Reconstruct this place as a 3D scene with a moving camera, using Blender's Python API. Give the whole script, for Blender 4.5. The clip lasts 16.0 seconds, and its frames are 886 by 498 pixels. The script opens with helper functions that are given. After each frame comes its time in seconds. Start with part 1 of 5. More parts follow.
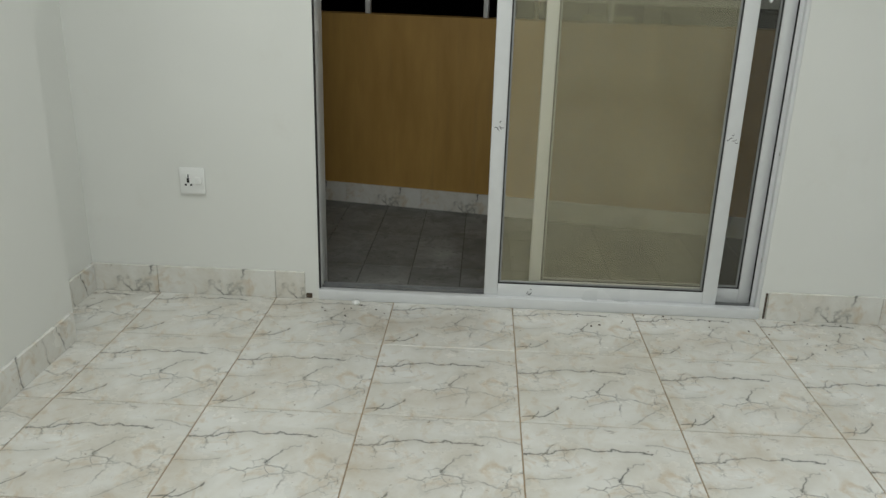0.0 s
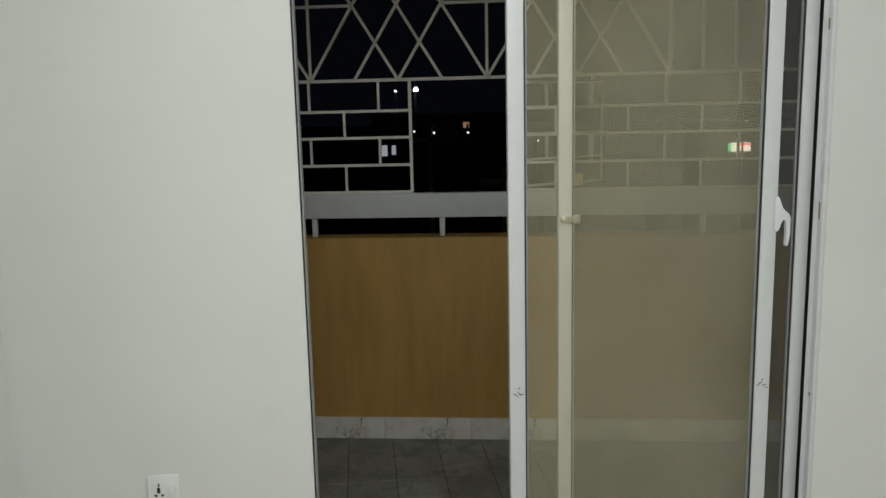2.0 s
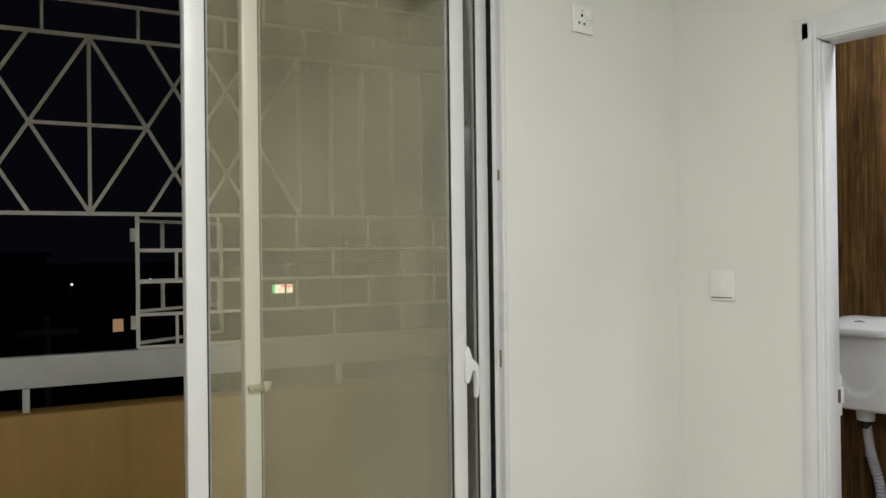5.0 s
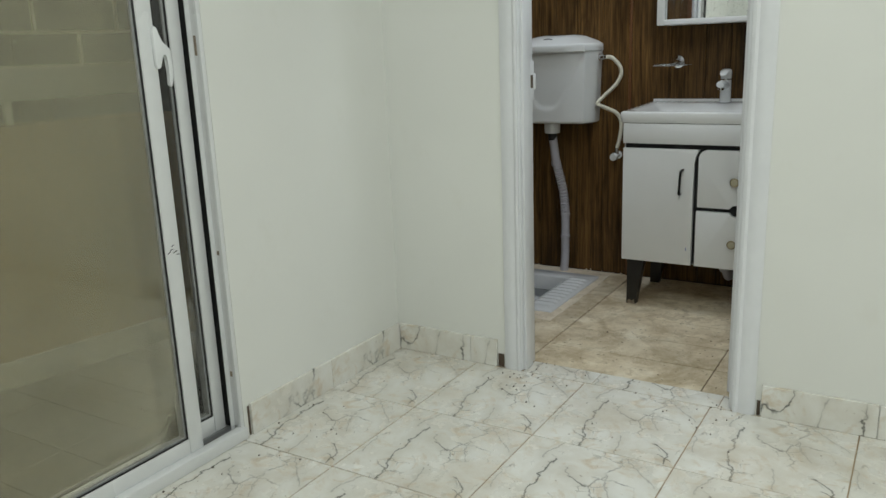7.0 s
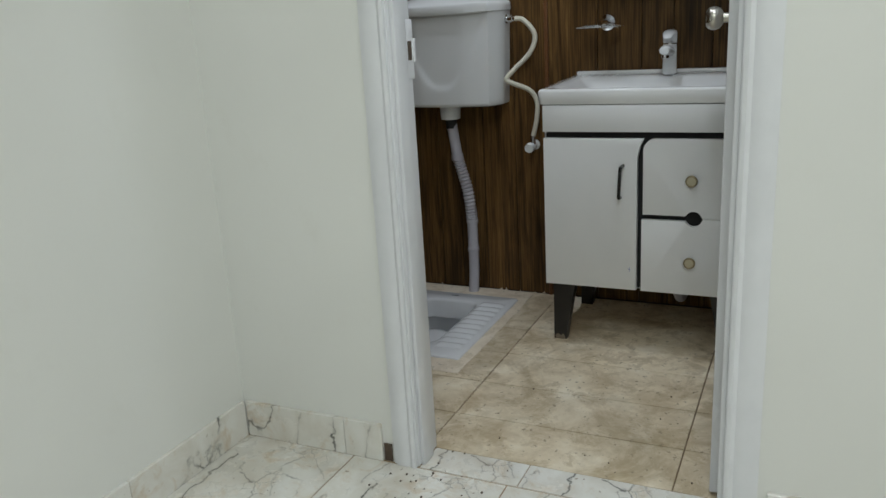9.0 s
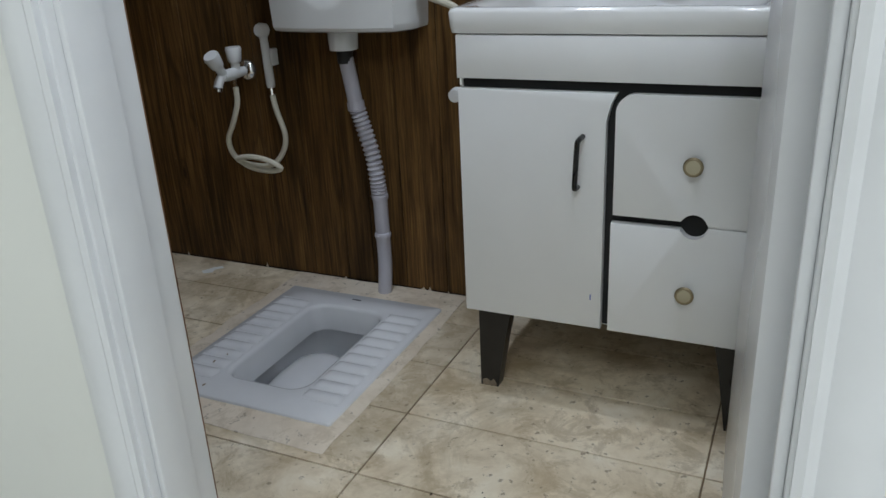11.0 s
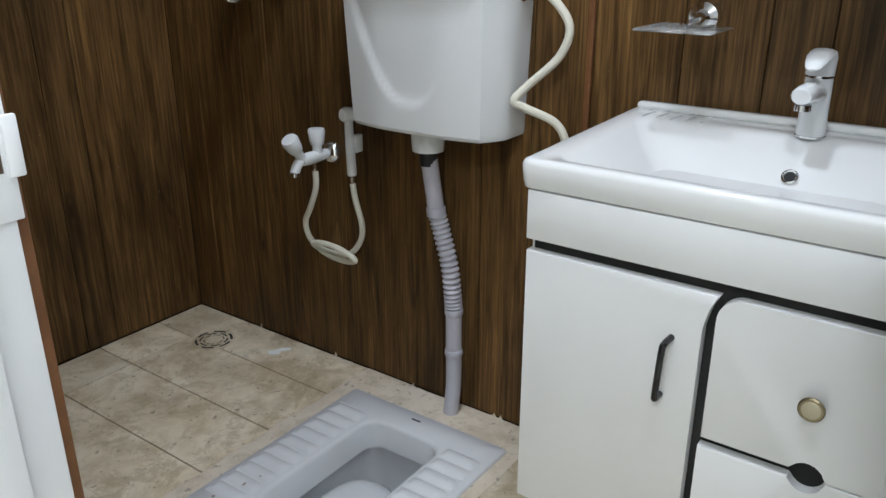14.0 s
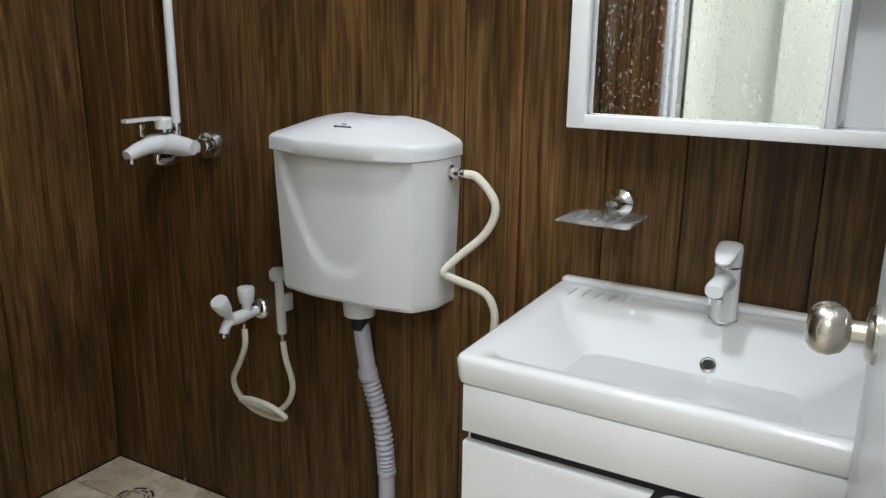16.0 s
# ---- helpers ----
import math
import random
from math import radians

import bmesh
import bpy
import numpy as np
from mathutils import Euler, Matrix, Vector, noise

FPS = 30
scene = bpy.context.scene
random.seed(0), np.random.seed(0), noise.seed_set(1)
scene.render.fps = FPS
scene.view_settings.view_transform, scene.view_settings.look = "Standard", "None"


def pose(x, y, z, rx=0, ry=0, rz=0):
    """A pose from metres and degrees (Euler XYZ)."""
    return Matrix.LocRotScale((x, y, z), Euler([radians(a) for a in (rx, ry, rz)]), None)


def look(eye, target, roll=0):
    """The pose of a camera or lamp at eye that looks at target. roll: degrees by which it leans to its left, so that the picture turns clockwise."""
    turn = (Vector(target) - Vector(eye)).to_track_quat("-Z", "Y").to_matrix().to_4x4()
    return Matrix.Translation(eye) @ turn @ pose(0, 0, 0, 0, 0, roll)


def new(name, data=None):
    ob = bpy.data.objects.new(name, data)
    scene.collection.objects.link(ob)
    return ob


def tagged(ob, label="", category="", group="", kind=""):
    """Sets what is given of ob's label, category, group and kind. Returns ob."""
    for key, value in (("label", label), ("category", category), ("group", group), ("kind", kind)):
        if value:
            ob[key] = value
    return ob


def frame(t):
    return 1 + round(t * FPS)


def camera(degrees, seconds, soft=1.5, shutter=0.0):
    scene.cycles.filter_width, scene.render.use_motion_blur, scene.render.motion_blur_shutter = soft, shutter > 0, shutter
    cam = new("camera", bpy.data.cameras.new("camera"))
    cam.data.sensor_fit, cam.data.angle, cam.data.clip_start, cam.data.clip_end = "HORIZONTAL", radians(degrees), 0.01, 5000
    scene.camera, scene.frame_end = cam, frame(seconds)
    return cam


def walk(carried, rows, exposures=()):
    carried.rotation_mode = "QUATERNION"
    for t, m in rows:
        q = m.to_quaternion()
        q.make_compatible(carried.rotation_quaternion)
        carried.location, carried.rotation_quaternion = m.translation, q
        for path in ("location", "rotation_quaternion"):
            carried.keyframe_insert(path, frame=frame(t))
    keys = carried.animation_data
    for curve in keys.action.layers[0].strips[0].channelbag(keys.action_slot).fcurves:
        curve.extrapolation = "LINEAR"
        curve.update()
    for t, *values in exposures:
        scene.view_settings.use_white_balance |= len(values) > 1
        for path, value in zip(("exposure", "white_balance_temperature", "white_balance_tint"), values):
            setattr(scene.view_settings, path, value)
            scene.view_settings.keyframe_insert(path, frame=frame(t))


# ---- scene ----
cam = camera(58.2, 16.0)
PATH = [
    (0, (0.113, 0.423, 1.082), (0.028, 2.308, 0.418), 1.6),
    (0.5, (-0.046, 0.532, 1.107), (-0.067, 2.423, 0.455), 2.1),
    (1, (-0.164, 0.608, 1.196), (-0.018, 2.5, 0.566), 1.3),
    (1.5, (-0.242, 0.689, 1.29), (-0.046, 2.615, 0.789), -0.7),
    (2, (-0.261, 0.79, 1.398), (-0.06, 2.753, 1.074), -1.3),
    (2.5, (-0.307, 0.859, 1.472), (-0.014, 2.826, 1.265), -1.0),
    (3, (-0.431, 0.92, 1.542), (0.059, 2.858, 1.469), -0.5),
    (3.2, (-0.471, 0.943, 1.549), (0.076, 2.867, 1.508), -0.4),
    (5.5, (-0.485, 1.302, 1.332), (0.896, 2.747, 1.267), -1.5),
    (6, (-0.486, 1.294, 1.232), (0.971, 2.635, 0.952), -1.5),
    (6.3, (-0.481, 1.289, 1.168), (1.026, 2.539, 0.793), -1.85),
    (6.5, (-0.473, 1.296, 1.136), (1.083, 2.478, 0.708), -1.95),
    (7, (-0.431, 1.309, 1.080), (1.220, 2.325, 0.591), -2.20),
    (7.5, (-0.273, 1.302, 1.054), (1.403, 2.271, 0.552), -3.1),
    (8, (-0.08, 1.353, 1.042), (1.636, 2.248, 0.538), -3.7),
    (8.5, (0.13, 1.499, 1.037), (1.868, 2.343, 0.523), -3.4),
    (11, (1.308, 1.753, 0.945), (2.985, 2.545, 0.197), -2.9),
    (11.5, (1.43, 1.775, 0.938), (3.094, 2.578, 0.174), -2.5),
    (12, (1.569, 1.802, 0.943), (3.2, 2.671, 0.179), -0.8),
    (12.5, (1.661, 1.808, 0.966), (3.278, 2.704, 0.204), -0.2),
    (13, (1.686, 1.803, 0.994), (3.211, 2.85, 0.235), -1.0),
    (13.5, (1.679, 1.802, 1.048), (3.144, 2.943, 0.305), -0.8),
    (14, (1.675, 1.788, 1.116), (3.186, 2.876, 0.387), -0.1),
    (14.5, (1.678, 1.802, 1.158), (3.234, 2.838, 0.447), 0.7),
    (15, (1.676, 1.811, 1.197), (3.268, 2.811, 0.512), 0.8),
    (15.5, (1.671, 1.819, 1.232), (3.304, 2.792, 0.611), 0.6),
    (16, (1.681, 1.819, 1.279), (3.358, 2.782, 0.767), 0.7),
]
walk(cam, [(t, look(eye, target, roll)) for t, eye, target, roll in PATH],
     [(0, -0.16, 6500, 9), (2, -0.16, 6550, 10), (3, -0.14, 6950, 12), (5.5, 0.10, 6950, 13), (6.5, 0.0, 6700, 5), (8.5, -0.08, 6480, 7),
      (11, 0.20, 6130, 10), (12.5, 0.84, 6120, 10), (14, 0.88, 6250, 10), (16, 0.80, 6560, 10)])

# ---- world, lamps, exposure ----
world = bpy.data.worlds.new("night")
scene.world = world
world.use_nodes = True
world.node_tree.nodes["Background"].inputs[0].default_value = (0.0016, 0.0019, 0.0030, 1)
world.node_tree.nodes["Background"].inputs[1].default_value = 1.0


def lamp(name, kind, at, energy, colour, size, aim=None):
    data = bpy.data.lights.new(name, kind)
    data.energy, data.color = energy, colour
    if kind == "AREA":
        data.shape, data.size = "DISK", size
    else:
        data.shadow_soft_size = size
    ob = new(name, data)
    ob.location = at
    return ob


# Lamps added out of view; their number, mounts and power are assumed.
lamp("unseen_room_ceiling_lamp", "AREA", (0.05, 1.50, 2.70), 31, (0.805, 0.83, 0.835), 1.0)
lamp("unseen_room_ceiling_lamp", "AREA", (0.05, -0.7, 2.70), 36, (0.805, 0.83, 0.835), 0.9)
# Bathroom lamps are unseen too, placed after the shadows and the brightness.
lamp("unseen_bath_ceiling_lamp", "AREA", (2.58, 2.55, 2.57), 10, (0.785, 0.845, 0.93), 0.16)
lamp("unseen_bath_wall_lamp", "POINT", (2.09, 1.88, 2.32), 17.5, (0.785, 0.845, 0.93), 0.07)

# ---- helpers for building ----
ORIG = {}


def thing(name, at, label, category, group="", kind=""):
    ob = new(name)
    ob.location = at
    ob.empty_display_size = 0.05
    ORIG[ob] = Vector(at)
    return tagged(ob, label, category, group, kind)


def finish(name, bm, mat, smooth=True, angle=35):
    me = bpy.data.meshes.new(name)
    bmesh.ops.recalc_face_normals(bm, faces=bm.faces)
    bm.to_mesh(me)
    bm.free()
    me.materials.append(mat)
    if smooth:
        for p in me.polygons:
            p.use_smooth = True
        me.set_sharp_from_angle(angle=radians(angle))
    return me


def part(name, bm, mat, parent, label="", at=None, smooth=True, angle=35):
    """Links a bmesh, given in world places (or about at), as one mesh under parent."""
    base = ORIG[parent]
    if at is None:
        bm.transform(Matrix.Translation(-base))
    ob = new(name, finish(name, bm, mat, smooth, angle))
    ob.parent = parent
    ob.location = (0, 0, 0) if at is None else Vector(at) - base
    ORIG[ob] = base if at is None else Vector(at)
    return tagged(ob, label)


def solid(name, bm, mat, label="", category="", kind="structure", smooth=True):
    ob = new(name, finish(name, bm, mat, smooth))
    ORIG[ob] = Vector((0, 0, 0))
    return tagged(ob, label, category, "", kind)


def box(a, b, bevel=0.0, bm=None, seg=2):
    out = bm or bmesh.new()
    made = bmesh.ops.create_cube(out, size=1)["verts"]
    for v in made:
        v.co = Vector([(a[i] + b[i]) / 2 + v.co[i] * (b[i] - a[i]) for i in range(3)])
    if bevel:
        edges = list({e for v in made for e in v.link_edges})
        bmesh.ops.bevel(out, geom=edges, offset=bevel, segments=seg, profile=0.5, affect="EDGES")
    return out


def prism(outline, axis, lo, hi, bm=None, bevel=0.0):
    """A flat outline, given in the two other axes, thickened along one axis."""
    out = bm or bmesh.new()

    def place(u, v, w):
        return {"x": (w, u, v), "y": (u, w, v), "z": (u, v, w)}[axis]

    low = [out.verts.new(place(u, v, lo)) for u, v in outline]
    high = [out.verts.new(place(u, v, hi)) for u, v in outline]
    n = len(outline)
    first, last = out.faces.new(low), out.faces.new(high[::-1])
    for i in range(n):
        out.faces.new((low[i], low[(i + 1) % n], high[(i + 1) % n], high[i]))
    if bevel:
        bmesh.ops.bevel(out, geom=list({e for f in (first, last) for e in f.edges}), offset=bevel, segments=2, profile=0.5, affect="EDGES")
    return out


def loft(loops, bm=None, cap=True, close=True):
    out = bm or bmesh.new()
    rings = [[out.verts.new(p) for p in loop] for loop in loops]
    n = len(rings[0])
    for a, b in zip(rings, rings[1:]):
        for i in range(n if close else n - 1):
            out.faces.new((a[i], a[(i + 1) % n], b[(i + 1) % n], b[i]))
    if cap:
        out.faces.new(rings[0][::-1])
        out.faces.new(rings[-1])
    return out


def rounded(cx, cy, hx, hy, r, z, n=6):
    pts = []
    for sx, sy, a0 in ((1, 1, 0), (-1, 1, 90), (-1, -1, 180), (1, -1, 270)):
        for k in range(n + 1):
            a = radians(a0 + 90 * k / n)
            pts.append((cx + sx * (hx - r) + r * math.cos(a), cy + sy * (hy - r) + r * math.sin(a), z))
    return pts


def axes_for(d):
    d = Vector(d).normalized()
    side = d.cross(Vector((0, 0, 1)) if abs(d.z) < 0.9 else Vector((1, 0, 0))).normalized()
    return d, side, side.cross(d).normalized()


def lathe(profile, start, way, bm=None, seg=24):
    """Turned shape: profile of (distance along way, radius)."""
    d, u, v = axes_for(way)
    o = Vector(start)
    loops = []
    for s, r in profile:
        loops.append([o + d * s + (u * math.cos(2 * math.pi * k / seg) + v * math.sin(2 * math.pi * k / seg)) * max(r, 1e-4) for k in range(seg)])
    return loft(loops, bm)


def curve_points(pts, per=8):
    pts = [Vector(p) for p in pts]
    ext = [pts[0] * 2 - pts[1]] + pts + [pts[-1] * 2 - pts[-2]]
    out = []
    for i in range(1, len(ext) - 2):
        p0, p1, p2, p3 = ext[i - 1:i + 3]
        for k in range(per):
            t = k / per
            out.append(0.5 * ((2 * p1) + (p2 - p0) * t + (2 * p0 - 5 * p1 + 4 * p2 - p3) * t * t + (3 * p1 - p0 - 3 * p2 + p3) * t ** 3))
    return out + [pts[-1]]


def tube(pts, radius, bm=None, seg=12, per=8):
    """A round bar along a smooth line. radius: a number, or a function of 0 to 1 along it."""
    line = curve_points(pts, per) if per > 1 else [Vector(p) for p in pts]
    loops, u = [], None
    for i, p in enumerate(line):
        d = (line[min(i + 1, len(line) - 1)] - line[max(i - 1, 0)]).normalized()
        if u is None:
            _, u, _ = axes_for(d)
        u = (u - d * u.dot(d)).normalized()
        v = d.cross(u)
        r = radius(i / (len(line) - 1)) if callable(radius) else radius
        loops.append([p + (u * math.cos(2 * math.pi * k / seg) + v * math.sin(2 * math.pi * k / seg)) * r for k in range(seg)])
    return loft(loops, bm)


def bar(a, b, w, h, bm=None, up=(0, 1, 0)):
    """A straight flat bar from a to b; w along up, h across."""
    a, b = Vector(a), Vector(b)
    d = (b - a).normalized()
    u = Vector(up)
    u = (u - d * u.dot(d)).normalized()
    v = d.cross(u)
    corner = [(-1, -1), (1, -1), (1, 1), (-1, 1)]
    return loft([[p + u * (s * w / 2) + v * (q * h / 2) for s, q in corner] for p in (a, b)], bm)


# ---- materials ----
def blank(name):
    m = bpy.data.materials.new(name)
    m.use_nodes = True
    nt = m.node_tree
    return m, nt, nt.nodes["Principled BSDF"]


def nd(nt, kind, **values):
    n = nt.nodes.new("ShaderNode" + kind)
    for key, value in values.items():
        if key in ("operation", "blend_type", "data_type", "feature", "noise_dimensions", "distance"):
            if key == "operation":
                n.operation = value
            elif key == "blend_type":
                n.blend_type = value
            elif key == "data_type":
                n.data_type = value
            elif key == "feature":
                n.feature = value
            continue
        k = int(key[1:]) if key[0] == "i" and key[1:].isdigit() else key.replace("_", " ")
        sock = n.inputs[k]
        if isinstance(value, bpy.types.NodeSocket):
            nt.links.new(value, sock)
        else:
            sock.default_value = value
    return n


def ramp(nt, fac, stops):
    n = nt.nodes.new("ShaderNodeValToRGB")
    e = n.color_ramp.elements
    while len(e) < len(stops):
        e.new(0.5)
    for i, (pos, col) in enumerate(stops):
        e[i].position = pos
        e[i].color = (*col, 1) if not isinstance(col, (int, float)) else (col, col, col, 1)
    nt.links.new(fac, n.inputs[0])
    return n.outputs[0]


def blend(nt, fac, a, b, how="MIX"):
    n = nt.nodes.new("ShaderNodeMix")
    n.data_type, n.blend_type = "RGBA", how
    for sock, value in ((n.inputs[0], fac), (n.inputs[6], a), (n.inputs[7], b)):
        if isinstance(value, bpy.types.NodeSocket):
            nt.links.new(value, sock)
        else:
            sock.default_value = value if isinstance(value, (int, float)) else (*value[:3], 1)
    return n.outputs[2]


def calc(nt, op, a, b=0.0, c=0.0):
    n = nt.nodes.new("ShaderNodeMath")
    n.operation = op
    for i, value in enumerate((a, b, c)):
        if isinstance(value, bpy.types.NodeSocket):
            nt.links.new(value, n.inputs[i])
        else:
            n.inputs[i].default_value = value
    return n.outputs[0]


def mapped(nt, source="Object", scale=(1, 1, 1), turn=(0, 0, 0), offset=None):
    co = nt.nodes.new("ShaderNodeTexCoord").outputs[source] if source != "World" else nt.nodes.new("ShaderNodeNewGeometry").outputs["Position"]
    if offset is not None:
        add = nt.nodes.new("ShaderNodeVectorMath")
        nt.links.new(co, add.inputs[0])
        nt.links.new(offset, add.inputs[1])
        co = add.outputs[0]
    n = nt.nodes.new("ShaderNodeMapping")
    n.inputs["Scale"].default_value = scale
    n.inputs["Rotation"].default_value = [radians(a) for a in turn]
    nt.links.new(co, n.inputs[0])
    return n.outputs[0]


def bumped(nt, bsdf, height, strength=0.2, dist=0.002):
    n = nd(nt, "Bump", Strength=strength, Distance=dist, Height=height)
    nt.links.new(n.outputs[0], bsdf.inputs["Normal"])


def noise_of(nt, vec, scale, detail=4.0, rough=0.55, distort=0.0):
    return nd(nt, "TexNoise", Vector=vec, Scale=scale, Detail=detail, Roughness=rough, Distortion=distort).outputs["Fac"]


def plain(name, colour, rough=0.4, metal=0.0, vary=0.06, scale=30.0, bump=0.05, coat=0.0, spec=None):
    """Paint, plastic, metal or ceramic with slight unevenness."""
    m, nt, b = blank(name)
    w = mapped(nt, "World")
    n1 = noise_of(nt, w, scale)
    n2 = noise_of(nt, w, scale * 0.12, 3)
    mix = calc(nt, "ADD", calc(nt, "MULTIPLY", n1, 0.5), calc(nt, "MULTIPLY", n2, 0.5))
    lo = [max(0, c * (1 - vary)) for c in colour]
    hi = [min(1, c * (1 + vary)) for c in colour]
    col = ramp(nt, mix, [(0.3, lo), (0.7, hi)])
    nt.links.new(col, b.inputs["Base Color"])
    nt.links.new(ramp(nt, n2, [(0.3, max(0.02, rough * 0.8)), (0.7, min(1, rough * 1.2))]), b.inputs["Roughness"])
    b.inputs["Metallic"].default_value = metal
    b.inputs["Coat Weight"].default_value = coat
    if spec is not None:
        b.inputs["Specular IOR Level"].default_value = spec
    if bump:
        bumped(nt, b, n1, bump, 0.001)
    return m


def wall_paint():
    m, nt, b = blank("wall_paint")
    w = mapped(nt, "World")
    big = noise_of(nt, w, 1.3, 3)
    fine = noise_of(nt, mapped(nt, "World", (90, 90, 60)), 1.0, 3)
    roll = noise_of(nt, mapped(nt, "World", (14, 14, 5)), 1.0, 2)
    col = ramp(nt, big, [(0.3, (0.725, 0.735, 0.70)), (0.7, (0.775, 0.785, 0.75))])
    smudge = ramp(nt, noise_of(nt, w, 7.0, 5, 0.6), [(0.60, 0.0), (0.80, 0.16)])
    nt.links.new(blend(nt, smudge, col, (0.60, 0.58, 0.50)), b.inputs["Base Color"])
    b.inputs["Roughness"].default_value = 0.42
    bumped(nt, b, calc(nt, "ADD", calc(nt, "MULTIPLY", fine, 0.4), roll), 0.10, 0.002)
    return m


def segment_distance(nt, point, a, b):
    """Distance in plan from a point to the line from a to b."""
    def vm(op, x, y=None):
        n = nt.nodes.new("ShaderNodeVectorMath")
        n.operation = op
        for i, v in enumerate((x, y)):
            if v is None:
                continue
            if isinstance(v, bpy.types.NodeSocket):
                nt.links.new(v, n.inputs[i])
            else:
                n.inputs[i].default_value = v
        return n
    d = (b[0] - a[0], b[1] - a[1], 0)
    rel = vm("SUBTRACT", point, (*a, 0)).outputs[0]
    t = nt.nodes.new("ShaderNodeMath")
    t.operation, t.use_clamp = "MULTIPLY", True
    nt.links.new(vm("DOT_PRODUCT", rel, d).outputs["Value"], t.inputs[0])
    t.inputs[1].default_value = 1 / (d[0] ** 2 + d[1] ** 2)
    sc = vm("SCALE", d)
    nt.links.new(t.outputs[0], sc.inputs["Scale"])
    return vm("LENGTH", vm("SUBTRACT", rel, sc.outputs[0]).outputs[0]).outputs["Value"]


def marble(name, soiled=1.0, flat=True):
    """Printed marble tile: the same print on every tile, with dirt that runs across them."""
    m, nt, b = blank(name)
    co = mapped(nt, "Object")

    def warped(src, scale, amount, detail):
        w = nd(nt, "TexNoise", Vector=co, Scale=scale, Detail=detail, Roughness=0.6)
        sub = nt.nodes.new("ShaderNodeVectorMath")
        sub.operation = "SUBTRACT"
        nt.links.new(w.outputs["Color"], sub.inputs[0])
        sub.inputs[1].default_value = (0.5, 0.5, 0.5)
        add = nt.nodes.new("ShaderNodeVectorMath")
        add.operation = "MULTIPLY_ADD"
        nt.links.new(sub.outputs[0], add.inputs[0])
        add.inputs[1].default_value = (amount, amount, 0 if flat else amount)
        nt.links.new(src, add.inputs[2])
        return add.outputs[0]

    pt = warped(warped(co, 9.0, 0.055, 2.0), 55.0, 0.020, 4.0)
    if flat:
        bold = [((-0.20, 0.058), (-0.12, 0.078)), ((-0.12, 0.078), (-0.01, 0.092)), ((-0.01, 0.092), (0.115, 0.086)), ((-0.195, -0.178), (-0.135, -0.165)),
                ((-0.135, -0.165), (-0.098, -0.110)), ((0.020, -0.03), (0.034, 0.018)), ((-0.175, -0.19), (-0.15, -0.14))]
        faint = [((0.08, -0.19), (0.19, -0.085)), ((-0.1, 0.18), (0.02, 0.2)), ((0.1, 0.12), (0.2, 0.10)), ((-0.02, -0.10), (0.09, -0.06)), ((-0.2, -0.04), (-0.10, -0.02)), ((0.034, 0.018), (0.075, 0.055))]
    else:
        bold, faint = [], []

    def nearest(segs):
        d = segment_distance(nt, pt, *segs[0])
        for sg in segs[1:]:
            d = calc(nt, "MINIMUM", d, segment_distance(nt, pt, *sg))
        return d

    if flat:
        thick = calc(nt, "MULTIPLY_ADD", noise_of(nt, co, 30.0, 3), 0.0062, 0.0003)
        d1, d2 = nearest(bold), nearest(faint)
        v1 = calc(nt, "SUBTRACT", 1.0, calc(nt, "MINIMUM", calc(nt, "DIVIDE", d1, thick), 1.0))
        v2 = calc(nt, "MULTIPLY", calc(nt, "SUBTRACT", 1.0, calc(nt, "MINIMUM", calc(nt, "DIVIDE", d2, calc(nt, "MULTIPLY", thick, 0.8)), 1.0)), 0.5)
        dark = calc(nt, "MULTIPLY", calc(nt, "MAXIMUM", v1, v2), ramp(nt, noise_of(nt, co, 12.0, 2), [(0.3, 0.75), (0.6, 1.0)]))
        cell = nd(nt, "TexVoronoi", Vector=pt, Scale=8.5, feature="DISTANCE_TO_EDGE").outputs["Distance"]
        web = calc(nt, "MULTIPLY", ramp(nt, cell, [(0.0, 0.8), (0.022, 0.0)]), ramp(nt, noise_of(nt, co, 5.5, 3, 0.6), [(0.52, 0.0), (0.60, 0.9)]))
        twig = nd(nt, "TexVoronoi", Vector=pt, Scale=21.0, feature="DISTANCE_TO_EDGE").outputs["Distance"]
        twigs = calc(nt, "MULTIPLY", ramp(nt, twig, [(0.0, 0.7), (0.035, 0.0)]), ramp(nt, noise_of(nt, co, 8.0, 2), [(0.57, 0.0), (0.64, 0.8)]))
        dark = calc(nt, "MAXIMUM", dark, calc(nt, "MAXIMUM", web, twigs))
        halo = ramp(nt, calc(nt, "MINIMUM", d1, d2), [(0.0, 0.34), (0.035, 0.0)])
    else:
        mp = nt.nodes.new("ShaderNodeMapping")
        nt.links.new(pt, mp.inputs[0])
        mp.inputs["Scale"].default_value = (2.6, 2.6, 0.9)
        line = calc(nt, "ABSOLUTE", calc(nt, "SUBTRACT", noise_of(nt, mp.outputs[0], 3.0, 0.6, 0.4), 0.5))
        dark = calc(nt, "MULTIPLY", ramp(nt, line, [(0.0, 0.95), (0.015, 0.0)]), ramp(nt, noise_of(nt, co, 6.0, 2), [(0.43, 0.0), (0.52, 1.0)]))
        halo = ramp(nt, line, [(0.0, 0.3), (0.06, 0.0)])
    cloud = noise_of(nt, co, 7.0, 5, 0.6, 0.6)
    base = ramp(nt, cloud, [(0.30, (0.655, 0.635, 0.57)), (0.52, (0.735, 0.73, 0.685)), (0.72, (0.785, 0.79, 0.765))])
    col = blend(nt, halo, base, (0.50, 0.48, 0.42))
    tan = ramp(nt, noise_of(nt, co, 13.0, 5, 0.65, 1.2), [(0.52, 0.0), (0.70, 0.55)])
